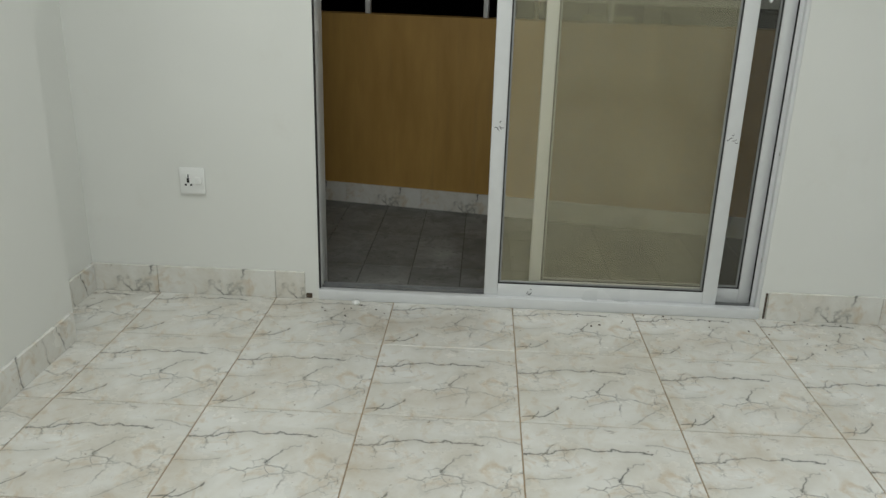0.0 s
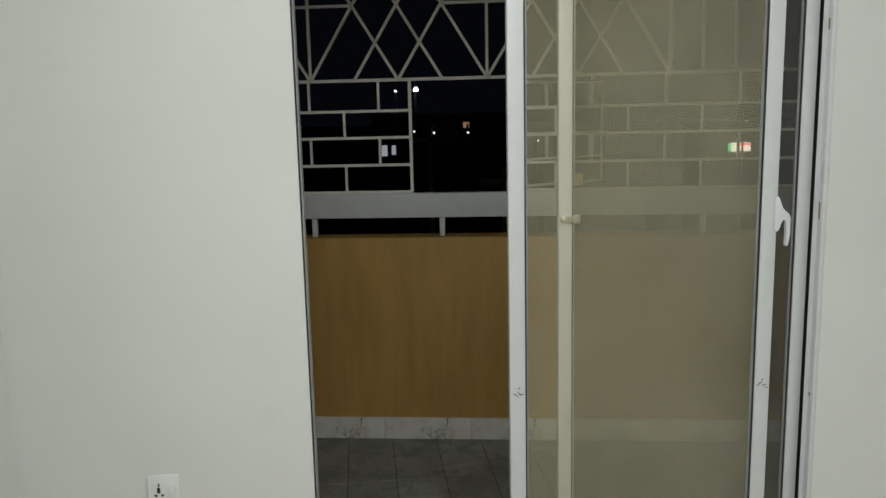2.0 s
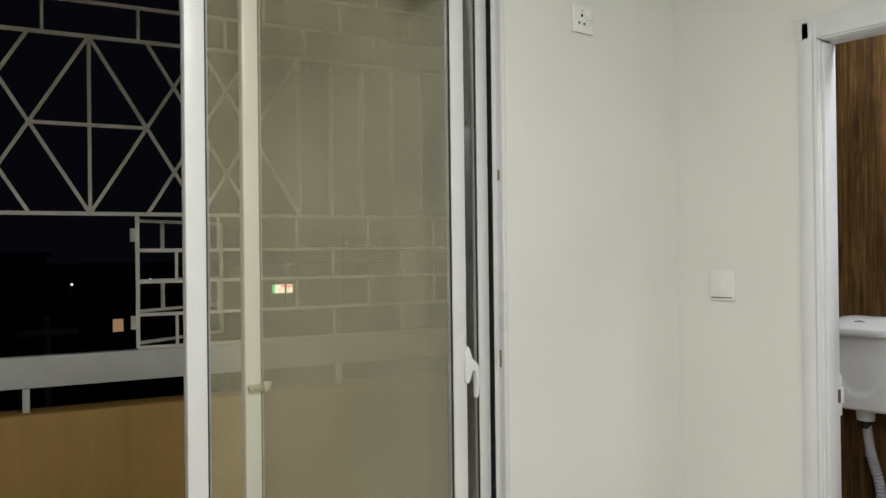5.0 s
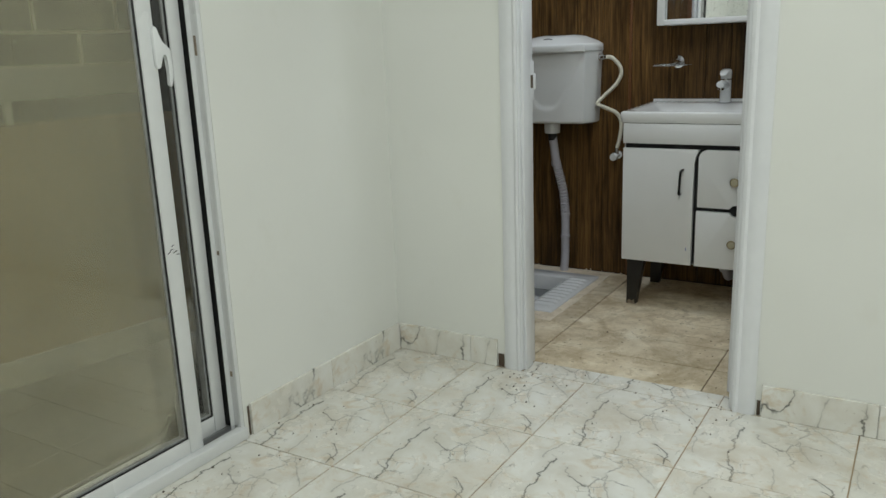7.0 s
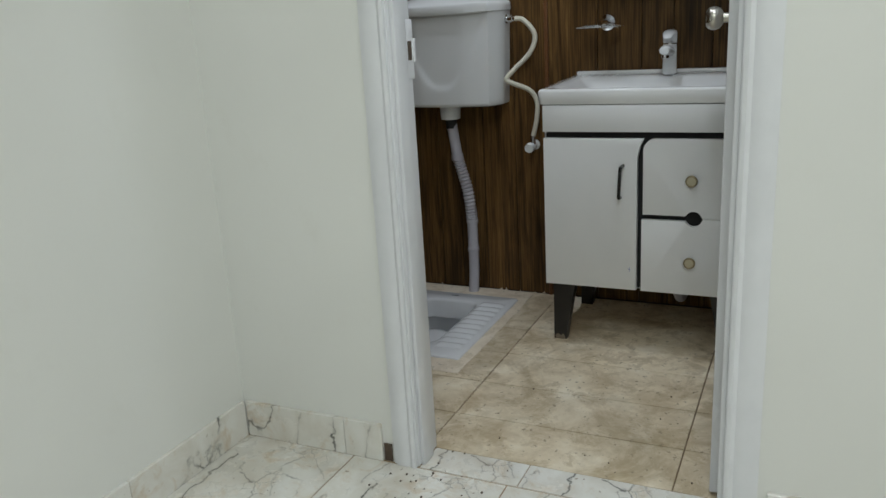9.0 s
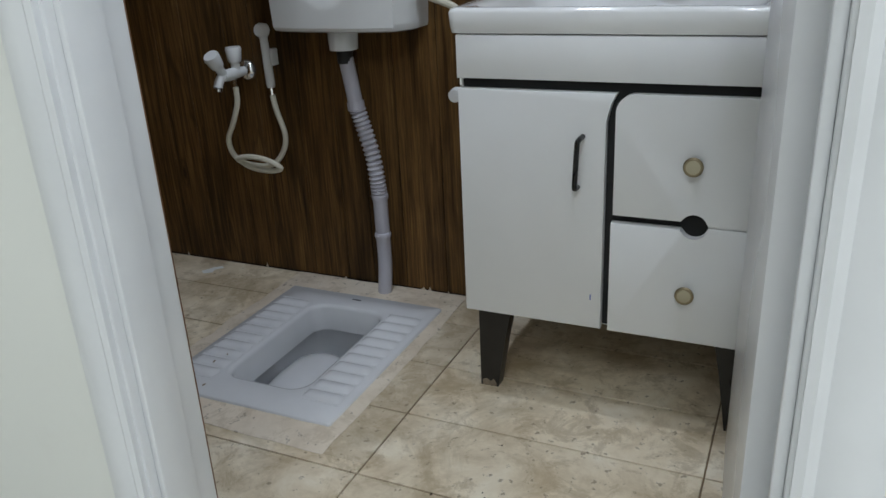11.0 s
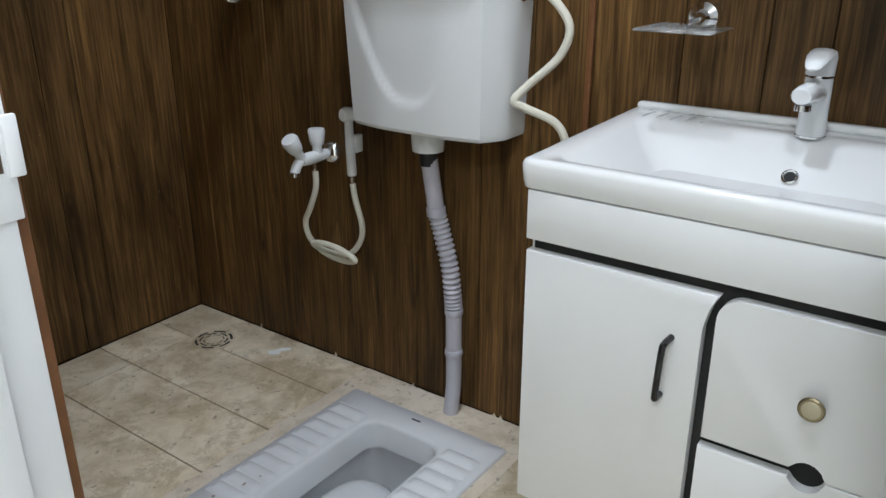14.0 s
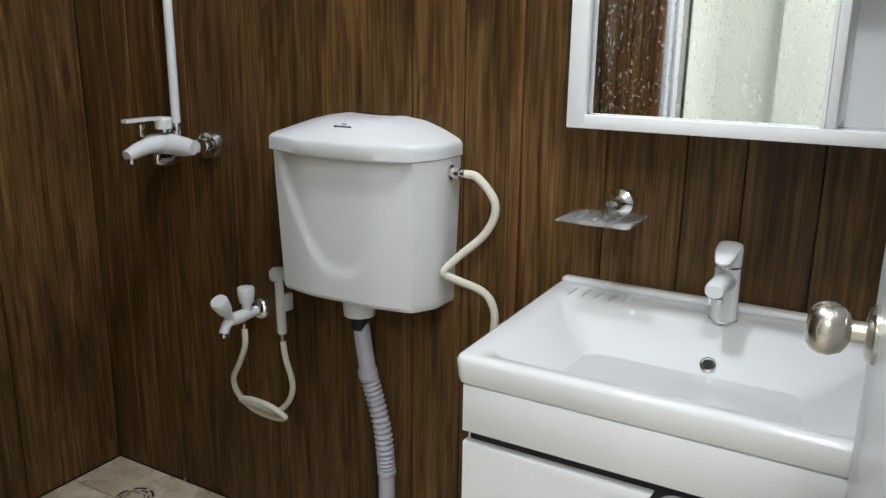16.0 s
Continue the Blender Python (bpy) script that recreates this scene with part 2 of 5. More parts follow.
    col = blend(nt, tan, col, (0.53, 0.40, 0.245))
    col = blend(nt, dark, col, (0.060, 0.066, 0.060))
    w = mapped(nt, "World")
    dirt = ramp(nt, noise_of(nt, w, 3.4, 7, 0.68), [(0.47, 0.0), (0.72, 0.55 * soiled)])
    col = blend(nt, dirt, col, (0.46, 0.385, 0.275))
    chalk = ramp(nt, noise_of(nt, w, 5.3, 6, 0.6, 0.4), [(0.60, 0.0), (0.75, 0.30 * soiled)])
    col = blend(nt, chalk, col, (0.82, 0.83, 0.82))
    speck = ramp(nt, noise_of(nt, w, 60.0, 2), [(0.70, 0.0), (0.75, 0.7 * soiled)])
    col = blend(nt, speck, col, (0.22, 0.17, 0.11))
    nt.links.new(col, b.inputs["Base Color"])
    nt.links.new(ramp(nt, calc(nt, "ADD", dirt, chalk), [(0.0, 0.20), (0.6, 0.55)]), b.inputs["Roughness"])
    bumped(nt, b, noise_of(nt, w, 40.0, 3), 0.03, 0.001)
    return m


def wood(name):
    """Dark wood-print wall panel, vertical grain, different on every plank."""
    m, nt, b = blank(name)
    rnd = nt.nodes.new("ShaderNodeObjectInfo").outputs["Random"]
    comb = nd(nt, "CombineXYZ", X=calc(nt, "MULTIPLY", rnd, 31.0), Y=calc(nt, "MULTIPLY", rnd, 17.0), Z=calc(nt, "MULTIPLY", rnd, 9.0))
    co = mapped(nt, "Object", (1, 1, 0.05), offset=comb.outputs[0])
    swirl = noise_of(nt, mapped(nt, "Object", (3.5, 3.5, 1.1), offset=comb.outputs[0]), 1.6, 3)
    sv = nt.nodes.new("ShaderNodeVectorMath")
    sv.operation = "MULTIPLY_ADD"
    nt.links.new(swirl, sv.inputs[0])
    sv.inputs[1].default_value = (0.045, 0.045, 0.01)
    nt.links.new(co, sv.inputs[2])
    grain = noise_of(nt, sv.outputs[0], 62.0, 6, 0.66)
    rings = noise_of(nt, sv.outputs[0], 9.0, 2, 0.45)
    wave = calc(nt, "SINE", calc(nt, "MULTIPLY", rings, 75.0))
    line = ramp(nt, wave, [(0.35, 0.0), (0.95, 1.0)])
    fade = ramp(nt, noise_of(nt, sv.outputs[0], 24.0, 3), [(0.40, 0.1), (0.62, 1.0)])
    crack = ramp(nt, calc(nt, "ABSOLUTE", calc(nt, "SUBTRACT", rings, 0.5)), [(0.0, 1.0), (0.012, 0.0)])
    fibre = noise_of(nt, mapped(nt, "Object", (1, 1, 0.02), offset=comb.outputs[0]), 190.0, 3, 0.6)
    col = ramp(nt, grain, [(0.32, (0.056, 0.0288, 0.0092)), (0.50, (0.112, 0.0600, 0.0195)), (0.68, (0.184, 0.1030, 0.0345))])
    col = blend(nt, 1.0, col, ramp(nt, fibre, [(0.36, 0.62), (0.62, 1.22)]), "MULTIPLY")
    col = blend(nt, calc(nt, "MULTIPLY", calc(nt, "MULTIPLY", line, fade), 0.24), col, (0.026, 0.013, 0.005))
    col = blend(nt, calc(nt, "MULTIPLY", crack, 0.45), col, (0.012, 0.006, 0.003))
    knot = nd(nt, "TexVoronoi", Vector=mapped(nt, "Object", (6.5, 6.5, 1.9), offset=comb.outputs[0]), Scale=1.0, feature="F1").outputs["Distance"]
    col = blend(nt, ramp(nt, knot, [(0.03, 0.85), (0.06, 0.3), (0.08, 0.5), (0.11, 0.1), (0.15, 0.0)]), col, (0.022, 0.010, 0.005))
    tone = ramp(nt, noise_of(nt, mapped(nt, "World", (1, 1, 0.35)), 5.0, 5, 0.62), [(0.32, 0.55), (0.68, 1.38)])
    col = blend(nt, 1.0, col, tone, "MULTIPLY")
    tint = ramp(nt, rnd, [(0.0, (0.86, 0.86, 0.86)), (1.0, (1.14, 1.12, 1.08))])
    col = blend(nt, 1.0, col, tint, "MULTIPLY")
    w = mapped(nt, "World")
    splash = ramp(nt, noise_of(nt, w, 38.0, 3), [(0.755, 0.0), (0.79, 0.35)])
    col = blend(nt, splash, col, (0.42, 0.37, 0.30))
    nt.links.new(col, b.inputs["Base Color"])
    nt.links.new(ramp(nt, grain, [(0.3, 0.42), (0.7, 0.58)]), b.inputs["Roughness"])
    b.inputs["Specular IOR Level"].default_value = 0.22
    bumped(nt, b, grain, 0.12, 0.001)
    return m


def stone(name, cols, scale, stain, stain_cut, rough=0.6, own=True):
    """Worn stone or tile with blotches and stains."""
    m, nt, b = blank(name)
    rnd = nt.nodes.new("ShaderNodeObjectInfo").outputs["Random"]
    w = mapped(nt, "World")
    n1 = noise_of(nt, w, scale, 7, 0.66, 0.5)
    col = ramp(nt, n1, [(0.30, cols[0]), (0.52, cols[1]), (0.72, cols[2])])
    if own:
        col = blend(nt, 1.0, col, ramp(nt, rnd, [(0.0, 0.86), (1.0, 1.10)]), "MULTIPLY")
    st = ramp(nt, noise_of(nt, w, scale * 0.42, 6, 0.7, 0.8), [(stain_cut, 0.0), (stain_cut + 0.2, 0.75)])
    col = blend(nt, st, col, stain)
    soak = ramp(nt, noise_of(nt, w, scale * 1.3, 9, 0.75, 0.5), [(0.51, 0.0), (0.57, 0.45), (0.70, 0.75)])
    col = blend(nt, soak, col, [0.5 * (p + q) for p, q in zip(stain, cols[0])])
    pit = ramp(nt, noise_of(nt, w, 55.0, 3), [(0.63, 0.0), (0.69, 0.7)])
    col = blend(nt, pit, col, [c * 0.45 for c in cols[0]])
    pale = ramp(nt, noise_of(nt, w, 6.3, 6, 0.65, 0.3), [(0.58, 0.0), (0.75, 0.45)])
    col = blend(nt, pale, col, [min(1, c * 1.25) for c in cols[2]])
    nt.links.new(col, b.inputs["Base Color"])
    nt.links.new(ramp(nt, n1, [(0.3, rough * 0.8), (0.7, min(1, rough * 1.2))]), b.inputs["Roughness"])
    bumped(nt, b, n1, 0.15, 0.002)
    return m


def ochre_paint():
    m, nt, b = blank("ochre_paint")
    w = mapped(nt, "World")
    n1 = noise_of(nt, mapped(nt, "World", (6, 6, 1.2)), 1.4, 5, 0.6)
    n2 = noise_of(nt, w, 70, 3)
    col = ramp(nt, n1, [(0.3, (0.40, 0.235, 0.062)), (0.7, (0.53, 0.325, 0.095))])
    drip = ramp(nt, noise_of(nt, mapped(nt, "World", (26, 26, 0.9)), 1.0, 4), [(0.58, 0.0), (0.75, 0.35)])
    col = blend(nt, drip, col, (0.30, 0.20, 0.075))
    nt.links.new(col, b.inputs["Base Color"])
    b.inputs["Roughness"].default_value = 0.62
    bumped(nt, b, calc(nt, "ADD", n2, n1), 0.25, 0.002)
    return m


def pane_glass(name, tint, film, film_colour, gloss=0.10):
    """Tinted glass with a film of dust: part clear, part dull, slightly shining."""
    m, nt, b = blank(name)
    w = mapped(nt, "World")
    out = nt.nodes["Material Output"]
    clear = nd(nt, "BsdfTransparent", Color=(*tint, 1))
    streak = noise_of(nt, mapped(nt, "World", (9, 9, 1.0)), 1.0, 5, 0.6)
    cloud = noise_of(nt, w, 4.0, 5, 0.6)
    fine = noise_of(nt, mapped(nt, "World", (70, 70, 1.2)), 1.0, 3, 0.5)
    both = calc(nt, "ADD", calc(nt, "ADD", streak, cloud), calc(nt, "MULTIPLY", fine, 0.7))
    dusty = calc(nt, "MULTIPLY", calc(nt, "MULTIPLY_ADD", both, 1.0, -0.35), film)
    dull = nd(nt, "BsdfDiffuse", Color=(*film_colour, 1))
    mix = nd(nt, "MixShader", Fac=dusty, i1=clear.outputs[0], i2=dull.outputs[0])
    spot = ramp(nt, noise_of(nt, mapped(nt, "World", (1, 1, 0.45)), 75.0, 2), [(0.775, 0.0), (0.80, 0.7)])
    chalk = nd(nt, "BsdfDiffuse", Color=(0.6, 0.58, 0.5, 1))
    mix = nd(nt, "MixShader", Fac=spot, i1=mix.outputs[0], i2=chalk.outputs[0])
    shine = nd(nt, "BsdfGlossy", Color=(1, 1, 1, 1), Roughness=0.05)
    edge = nd(nt, "Fresnel", IOR=1.45)
    mix = nd(nt, "MixShader", Fac=edge.outputs[0], i1=mix.outputs[0], i2=shine.outputs[0])
    nt.links.new(mix.outputs[0], out.inputs["Surface"])
    return m


def mirror_glass():
    m, nt, b = blank("mirror_glass")
    out = nt.nodes["Material Output"]
    w = mapped(nt, "World")
    b.inputs["Base Color"].default_value = (0.88, 0.90, 0.90, 1)
    b.inputs["Metallic"].default_value = 1.0
    b.inputs["Roughness"].default_value = 0.02
    drops = ramp(nt, noise_of(nt, mapped(nt, "World", (1, 1, 0.55)), 240.0, 2), [(0.60, 0.0), (0.66, 1.0)])
    big = ramp(nt, noise_of(nt, mapped(nt, "World", (1, 1, 0.4)), 95.0, 2), [(0.70, 0.0), (0.73, 1.2)])
    drops = calc(nt, "ADD", drops, big)
    runs = ramp(nt, noise_of(nt, mapped(nt, "World", (60, 60, 5)), 1.0, 4), [(0.52, 0.0), (0.75, 0.30)])
    dull = nd(nt, "BsdfDiffuse", Color=(0.78, 0.77, 0.72, 1))
    mix = nd(nt, "MixShader", Fac=calc(nt, "MULTIPLY", calc(nt, "ADD", drops, runs), 0.26), i1=b.outputs[0], i2=dull.outputs[0])
    nt.links.new(mix.outputs[0], out.inputs["Surface"])
    return m


def glow(name, colour, strength):
    m, nt, b = blank(name)
    b.inputs["Base Color"].default_value = (*colour, 1)
    b.inputs["Emission Color"].default_value = (*colour, 1)
    b.inputs["Emission Strength"].default_value = strength
    return m


PAINT = wall_paint()
MARBLE = marble("marble_tile")
MARBLE_SKIRT = marble("marble_skirting", 0.5, False)
GROUT = plain("tile_grout", (0.36, 0.27, 0.17), 0.9, vary=0.25, scale=50, bump=0.3)
BROWN_GROUT = plain("bath_grout", (0.21, 0.155, 0.092), 0.9, vary=0.3, scale=50, bump=0.3)
WOOD = wood("wood_panel")
TRIM_WOOD = plain("orange_wood_trim", (0.155, 0.064, 0.022), 0.45, vary=0.3, scale=40)
BATH_TILE = stone("bath_floor_tile", [(0.46, 0.365, 0.235), (0.69, 0.60, 0.445), (0.80, 0.735, 0.60)], 8.0, (0.31, 0.235, 0.125), 0.50)
CEMENT = stone("cement_bed", [(0.58, 0.50, 0.39), (0.68, 0.60, 0.485), (0.74, 0.67, 0.56)], 9.0, (0.40, 0.32, 0.21), 0.60, 0.85, own=False)
BALCONY_TILE = stone("balcony_tile", [(0.15, 0.155, 0.145), (0.24, 0.245, 0.23), (0.34, 0.34, 0.32)], 5.0, (0.09, 0.085, 0.075), 0.5)
DARK_GROUT = plain("dark_grout", (0.07, 0.062, 0.05), 0.9, vary=0.3)
OCHRE = ochre_paint()
# Near-black wall colour puts the shade into the gaps between planks.
BACKING = plain("panel_backing", (0.030, 0.018, 0.010), 0.9, vary=0.3)
PLASTER = plain("balcony_plaster", (0.50, 0.46, 0.38), 0.8, vary=0.1, bump=0.2)
ALU = plain("white_aluminium", (0.70, 0.715, 0.72), 0.32, vary=0.05, scale=18, coat=0.1)
ALU_GREY = plain("grey_track", (0.30, 0.31, 0.31), 0.4, metal=0.3, vary=0.2)
# Black of the rubber parts; also laid in the jamb groove as its shade.
SEAL_AND_SHADE = plain("black_rubber_and_groove_shade", (0.012, 0.012, 0.012), 0.6)
MUD = plain("dried_mud", (0.25, 0.205, 0.15), 0.9, vary=0.4, scale=60, bump=0.4)
# Brown of real dirt; also painted as shade in open gaps and the latch hole.
DIRT_AND_GAP_SHADE = plain("track_dirt", (0.09, 0.065, 0.045), 0.95, vary=0.4, scale=60, bump=0.4)
GLASS_DUSTY = pane_glass("dusty_glass", (0.955, 0.95, 0.905), 0.098, (0.78, 0.725, 0.46))
GLASS_CLEAR = pane_glass("tinted_glass", (0.72, 0.72, 0.68), 0.035, (0.40, 0.38, 0.32))
RAIL = plain("rail_paint", (0.66, 0.68, 0.68), 0.45, vary=0.1, scale=14)
GRILLE = plain("grille_paint", (0.82, 0.81, 0.74), 0.5, vary=0.12, scale=20)
FRAME_PAINT = plain("door_frame_paint", (0.72, 0.735, 0.76), 0.33, vary=0.05, scale=14, bump=0.12, coat=0.2)
LEAF_PAINT = plain("door_leaf_paint", (0.70, 0.71, 0.73), 0.30, vary=0.05, scale=6, bump=0.04)
CERAMIC = plain("white_ceramic", (0.75, 0.76, 0.755), 0.09, vary=0.02, scale=8, bump=0.0, coat=0.5)
PAN_CERAMIC = plain("pan_ceramic", (0.665, 0.68, 0.70), 0.16, vary=0.06, scale=10, bump=0.02, coat=0.3)
LACQUER = plain("white_lacquer", (0.80, 0.815, 0.82), 0.48, vary=0.03, scale=9, bump=0.02, spec=0.3)
BLACK = plain("black_gloss", (0.010, 0.010, 0.010), 0.25, vary=0.3)
BLACK_WORN = plain("worn_black_leg", (0.012, 0.011, 0.010), 0.32, vary=0.4, scale=40, bump=0.1)
PLASTIC = plain("white_plastic", (0.74, 0.76, 0.765), 0.22, vary=0.02, scale=9, bump=0.0, coat=0.2)
SWITCH = plain("switch_plastic", (0.80, 0.81, 0.79), 0.3, vary=0.02)
CHROME = plain("chrome", (0.82, 0.83, 0.84), 0.09, metal=1.0, vary=0.03, bump=0.0)
NICKEL = plain("brushed_nickel", (0.55, 0.53, 0.47), 0.27, metal=1.0, vary=0.1, scale=90)
BRASS = plain("aged_brass", (0.26, 0.22, 0.14), 0.35, metal=0.9, vary=0.2)
KNOB_FACE = plain("pale_knob_face", (0.42, 0.38, 0.27), 0.3, metal=0.4, vary=0.1)
PVC = plain("grey_pipe", (0.48, 0.475, 0.53), 0.42, vary=0.06)
HOSE = plain("cream_hose", (0.70, 0.68, 0.57), 0.4, vary=0.06)
# Black for the vanity's panel, and painted shade inside uncut holes and slots.
DARK = plain("black_panel_and_hole_shade", (0.012, 0.012, 0.012), 0.8)
BLUE_INK = plain("blue_ink", (0.05, 0.12, 0.45), 0.5)
INK = plain("black_ink", (0.02, 0.02, 0.03), 0.6)
MIRROR = mirror_glass()
# White film is added to brighten the clear plastic, which renders dark.
CLEAR = pane_glass("whitened_clear_plastic", (0.93, 0.94, 0.94), 0.24, (0.75, 0.76, 0.74))
ASPHALT = plain("night_ground", (0.045, 0.043, 0.040), 0.9, vary=0.3, scale=2)
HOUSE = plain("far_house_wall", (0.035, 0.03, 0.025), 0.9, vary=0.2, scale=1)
STEEL_DARK = plain("dark_steel_pole", (0.03, 0.032, 0.035), 0.6)
POLE = plain("pole_wood", (0.46, 0.37, 0.25), 0.8, vary=0.25, scale=10)
LAMP_WHITE = glow("street_lamp_glow", (0.92, 0.96, 1.0), 12.0)
LAMP_DIM = glow("far_lamp_glow", (0.85, 0.9, 1.0), 1.6)
LAMP_RED = glow("red_sign_glow", (1.0, 0.16, 0.12), 2.5)
LAMP_GREEN = glow("green_sign_glow", (0.1, 0.9, 0.35), 1.6)
LAMP_WARM = glow("warm_window_glow", (1.0, 0.62, 0.36), 0.25)
LAMP_FAINT = glow("faint_window_glow", (0.8, 0.88, 1.0), 0.35)
LAMP_SIGN = glow("white_sign_glow", (1.0, 0.93, 0.9), 2.2)

# ---- the large structure ----
WL, WLP, WN, WE, WS, CEIL = -1.21, -1.085, 2.93, 1.87, -2.0, 2.75  # recess and pier of the west wall, north, east, south walls, ceiling
BW, BE, BN, BS = 1.975, 3.13, 3.81, 1.55   # bathroom inner faces
BALC, PAR = -0.10, 4.36                    # balcony floor, parapet face
DL, DR, DT = -0.422, 1.066, 2.232          # opening of the sliding door
JL, JR, JT = 2.447, 1.708, 2.06            # opening of the bathroom door


# the parapet, its rail and grille stand at a slight angle to the room
SLANT = Matrix.Translation((0.110, 4.413, 0)) @ Matrix.Rotation(radians(-10.5), 4, "Z") @ Matrix.Translation((-0.135, -PAR - 0.06, 0))


def slanted(ob):
    ob.location = SLANT @ ob.location
    ob.rotation_euler = (0, 0, radians(-10.5))
    return ob


def wall_of(name, boxes, mat, label, category="wall"):
    bm = bmesh.new()
    for a, b in boxes:
        box(a, b, 0, bm)
    return solid(name, bm, mat, label, category)


wall_of("wall_north", [((WL - 0.15, WN, -0.12), (DL, WN + 0.15, CEIL)), ((DR, WN, -0.12), (WE, WN + 0.15, CEIL)), ((DL, WN, DT), (DR, WN + 0.15, CEIL))],
        PAINT, "off-white painted plaster wall around the sliding door")
wall_of("wall_east", [((WE, JL, -0.12), (BW - 0.012, BN + 0.15, CEIL)), ((WE, WS - 0.15, -0.12), (BW - 0.012, JR, CEIL)), ((WE, JR, JT), (BW - 0.012, JL, CEIL))],
        PAINT, "off-white painted plaster wall with the bathroom doorway")
wall_of("wall_west", [((WL - 0.15, WS, -0.12), (WL, WN, CEIL)), ((WL, WS, -0.12), (WLP, 2.545, CEIL))], PAINT, "off-white painted plaster wall with a shallow pier")
wall_of("wall_south", [((WL - 0.15, WS - 0.15, -0.12), (WE, WS, CEIL))], PAINT, "off-white painted plaster wall")
solid("ceiling", box((WL - 0.15, WS - 0.15, CEIL), (WE, WN + 0.15, CEIL + 0.12)), PAINT, "plain white painted ceiling", "ceiling")
solid("bath_ceiling", box((WE, BS - 0.15, 2.62), (BE + 0.15, BN + 0.15, 2.74)), PAINT, "plain white painted bathroom ceiling", "ceiling")
wall_of("wall_bath_east", [((BE + 0.012, BS - 0.15, -0.3), (BE + 0.15, BN + 0.15, 2.62))], BACKING, "wall behind dark wood-print panels, coloured near-black as shade in their gaps")
wall_of("wall_bath_north", [((BW - 0.012, BN + 0.012, -0.3), (BE + 0.012, BN + 0.15, 2.62))], BACKING, "wall behind dark wood-print panels, coloured near-black as shade in their gaps")
wall_of("wall_bath_south", [((BW - 0.012, BS - 0.15, -0.3), (BE + 0.012, BS - 0.012, 2.62))], BACKING, "wall behind dark wood-print panels, coloured near-black as shade in their gaps")

floor = solid("floor", box((WL, WS, -0.12), (WE + 0.09, WN + 0.02, -0.0025)), GROUT, "floor of printed marble tiles with brown grout", "floor")
PX0, PX1, PY0, PY1 = 2.47, 3.0, 2.59, 3.02   # hole for the squat pan
bm = bmesh.new()
for a, b in (((WE + 0.09, BS, -0.3), (PX0, BN, -0.0035)), ((PX1, BS, -0.3), (BE, BN, -0.0035)), ((PX0, BS, -0.3), (PX1, PY0, -0.0035)), ((PX0, PY1, -0.3), (PX1, BN, -0.0035))):
    box(a, b, 0, bm)
bath_floor = solid("bath_floor", bm, BROWN_GROUT, "stained beige stone-look bathroom floor tiles", "floor")
bm = bmesh.new()
box((WL - 0.15, WN + 0.15, BALC - 0.15), (WE, 4.72, BALC - 0.004), 0, bm)
box((DL, WN + 0.02, -0.15), (DR, WN + 0.15, -0.012), 0, bm)
balcony_floor = solid("balcony_floor", bm, DARK_GROUT, "dusty grey balcony floor tiles", "floor")
solid("balcony_ceiling", box((WL - 0.15, WN + 0.15, 2.75), (WE, 4.72, 2.9)), PLASTER, "plain balcony soffit", "ceiling")
wall_of("wall_balcony_west", [((WL - 0.15, WN + 0.15, BALC), (WL, 4.70, CEIL))], OCHRE, "ochre painted side wall of the balcony")
bm = box((WL - 0.10, PAR, BALC - 0.15), (WE + 0.08, PAR + 0.14, 0.864), 0.006)
slanted(solid("parapet", bm, OCHRE, "ochre yellow painted balcony parapet, rain streaked", "parapet"))

# skirting of cut marble tile, piece by piece
skirting = thing("skirting", (0, WN, 0), "cut marble-print tile skirting along the walls", "skirting", kind="structure")


def skirt(a, b, axis, face, out, h=0.097):
    """One strip from a to b along an axis, on the wall face, standing out by its sign."""
    lo, hi = sorted((face, face + out * 0.011))
    mid = (a + b) / 2
    if axis == "x":
        ext = box((a - mid + 0.0008, lo - face, 0), (b - mid - 0.0008, hi - face, h), 0.0012, seg=1)
        at = (mid, face, 0.0)
    else:
        ext = box((lo - face, a - mid + 0.0008, 0), (hi - face, b - mid - 0.0008, h), 0.0012, seg=1)
        at = (face, mid, 0.0)
    part("skirting_tile", ext, MARBLE_SKIRT, skirting, at=at)


for a, b in ((-1.21, -0.979), (-0.979, -0.57), (-0.57, -0.468)):
    skirt(a, b, "x", WN, -1, 0.097)
for a, b in ((1.088, 1.46), (1.46, 1.859)):
    skirt(a, b, "x", WN, -1, 0.098)
for a, b in ((2.62, 2.919), (2.515, 2.62)):
    skirt(a, b, "y", WE, -1, 0.097)
for a, b in ((1.35, 1.652), (0.95, 1.35), (0.54, 0.95), (0.13, 0.54), (-0.28, 0.13)):
    skirt(a, b, "y", WE, -1, 0.098)
skirt(2.62, 2.919, "y", WL, 1, 0.094)
for a, b in ((2.22, 2.527), (1.81, 2.22), (1.40, 1.81), (0.99, 1.40)):
    skirt(a, b, "y", WLP, 1, 0.092)

# Unfilled gaps are not cut: their shade is painted as dark brown strips.
for y0, y1 in ((2.492, 2.513), (1.655, 1.664)):
    part("open_joint", box((WE - 0.004, y0, 0.001), (WE - 0.0005, y1, 0.046)), DIRT_AND_GAP_SHADE, skirting, "dark strip painted for the shade of the unfilled gap beside the door casing", smooth=False)
part("open_joint", box((1.0810, WN - 0.003, 0.001), (1.0865, WN - 0.0005, 0.092)), DIRT_AND_GAP_SHADE, skirting, "dark strip painted for the shade of the unfilled gap beside the door frame", smooth=False)
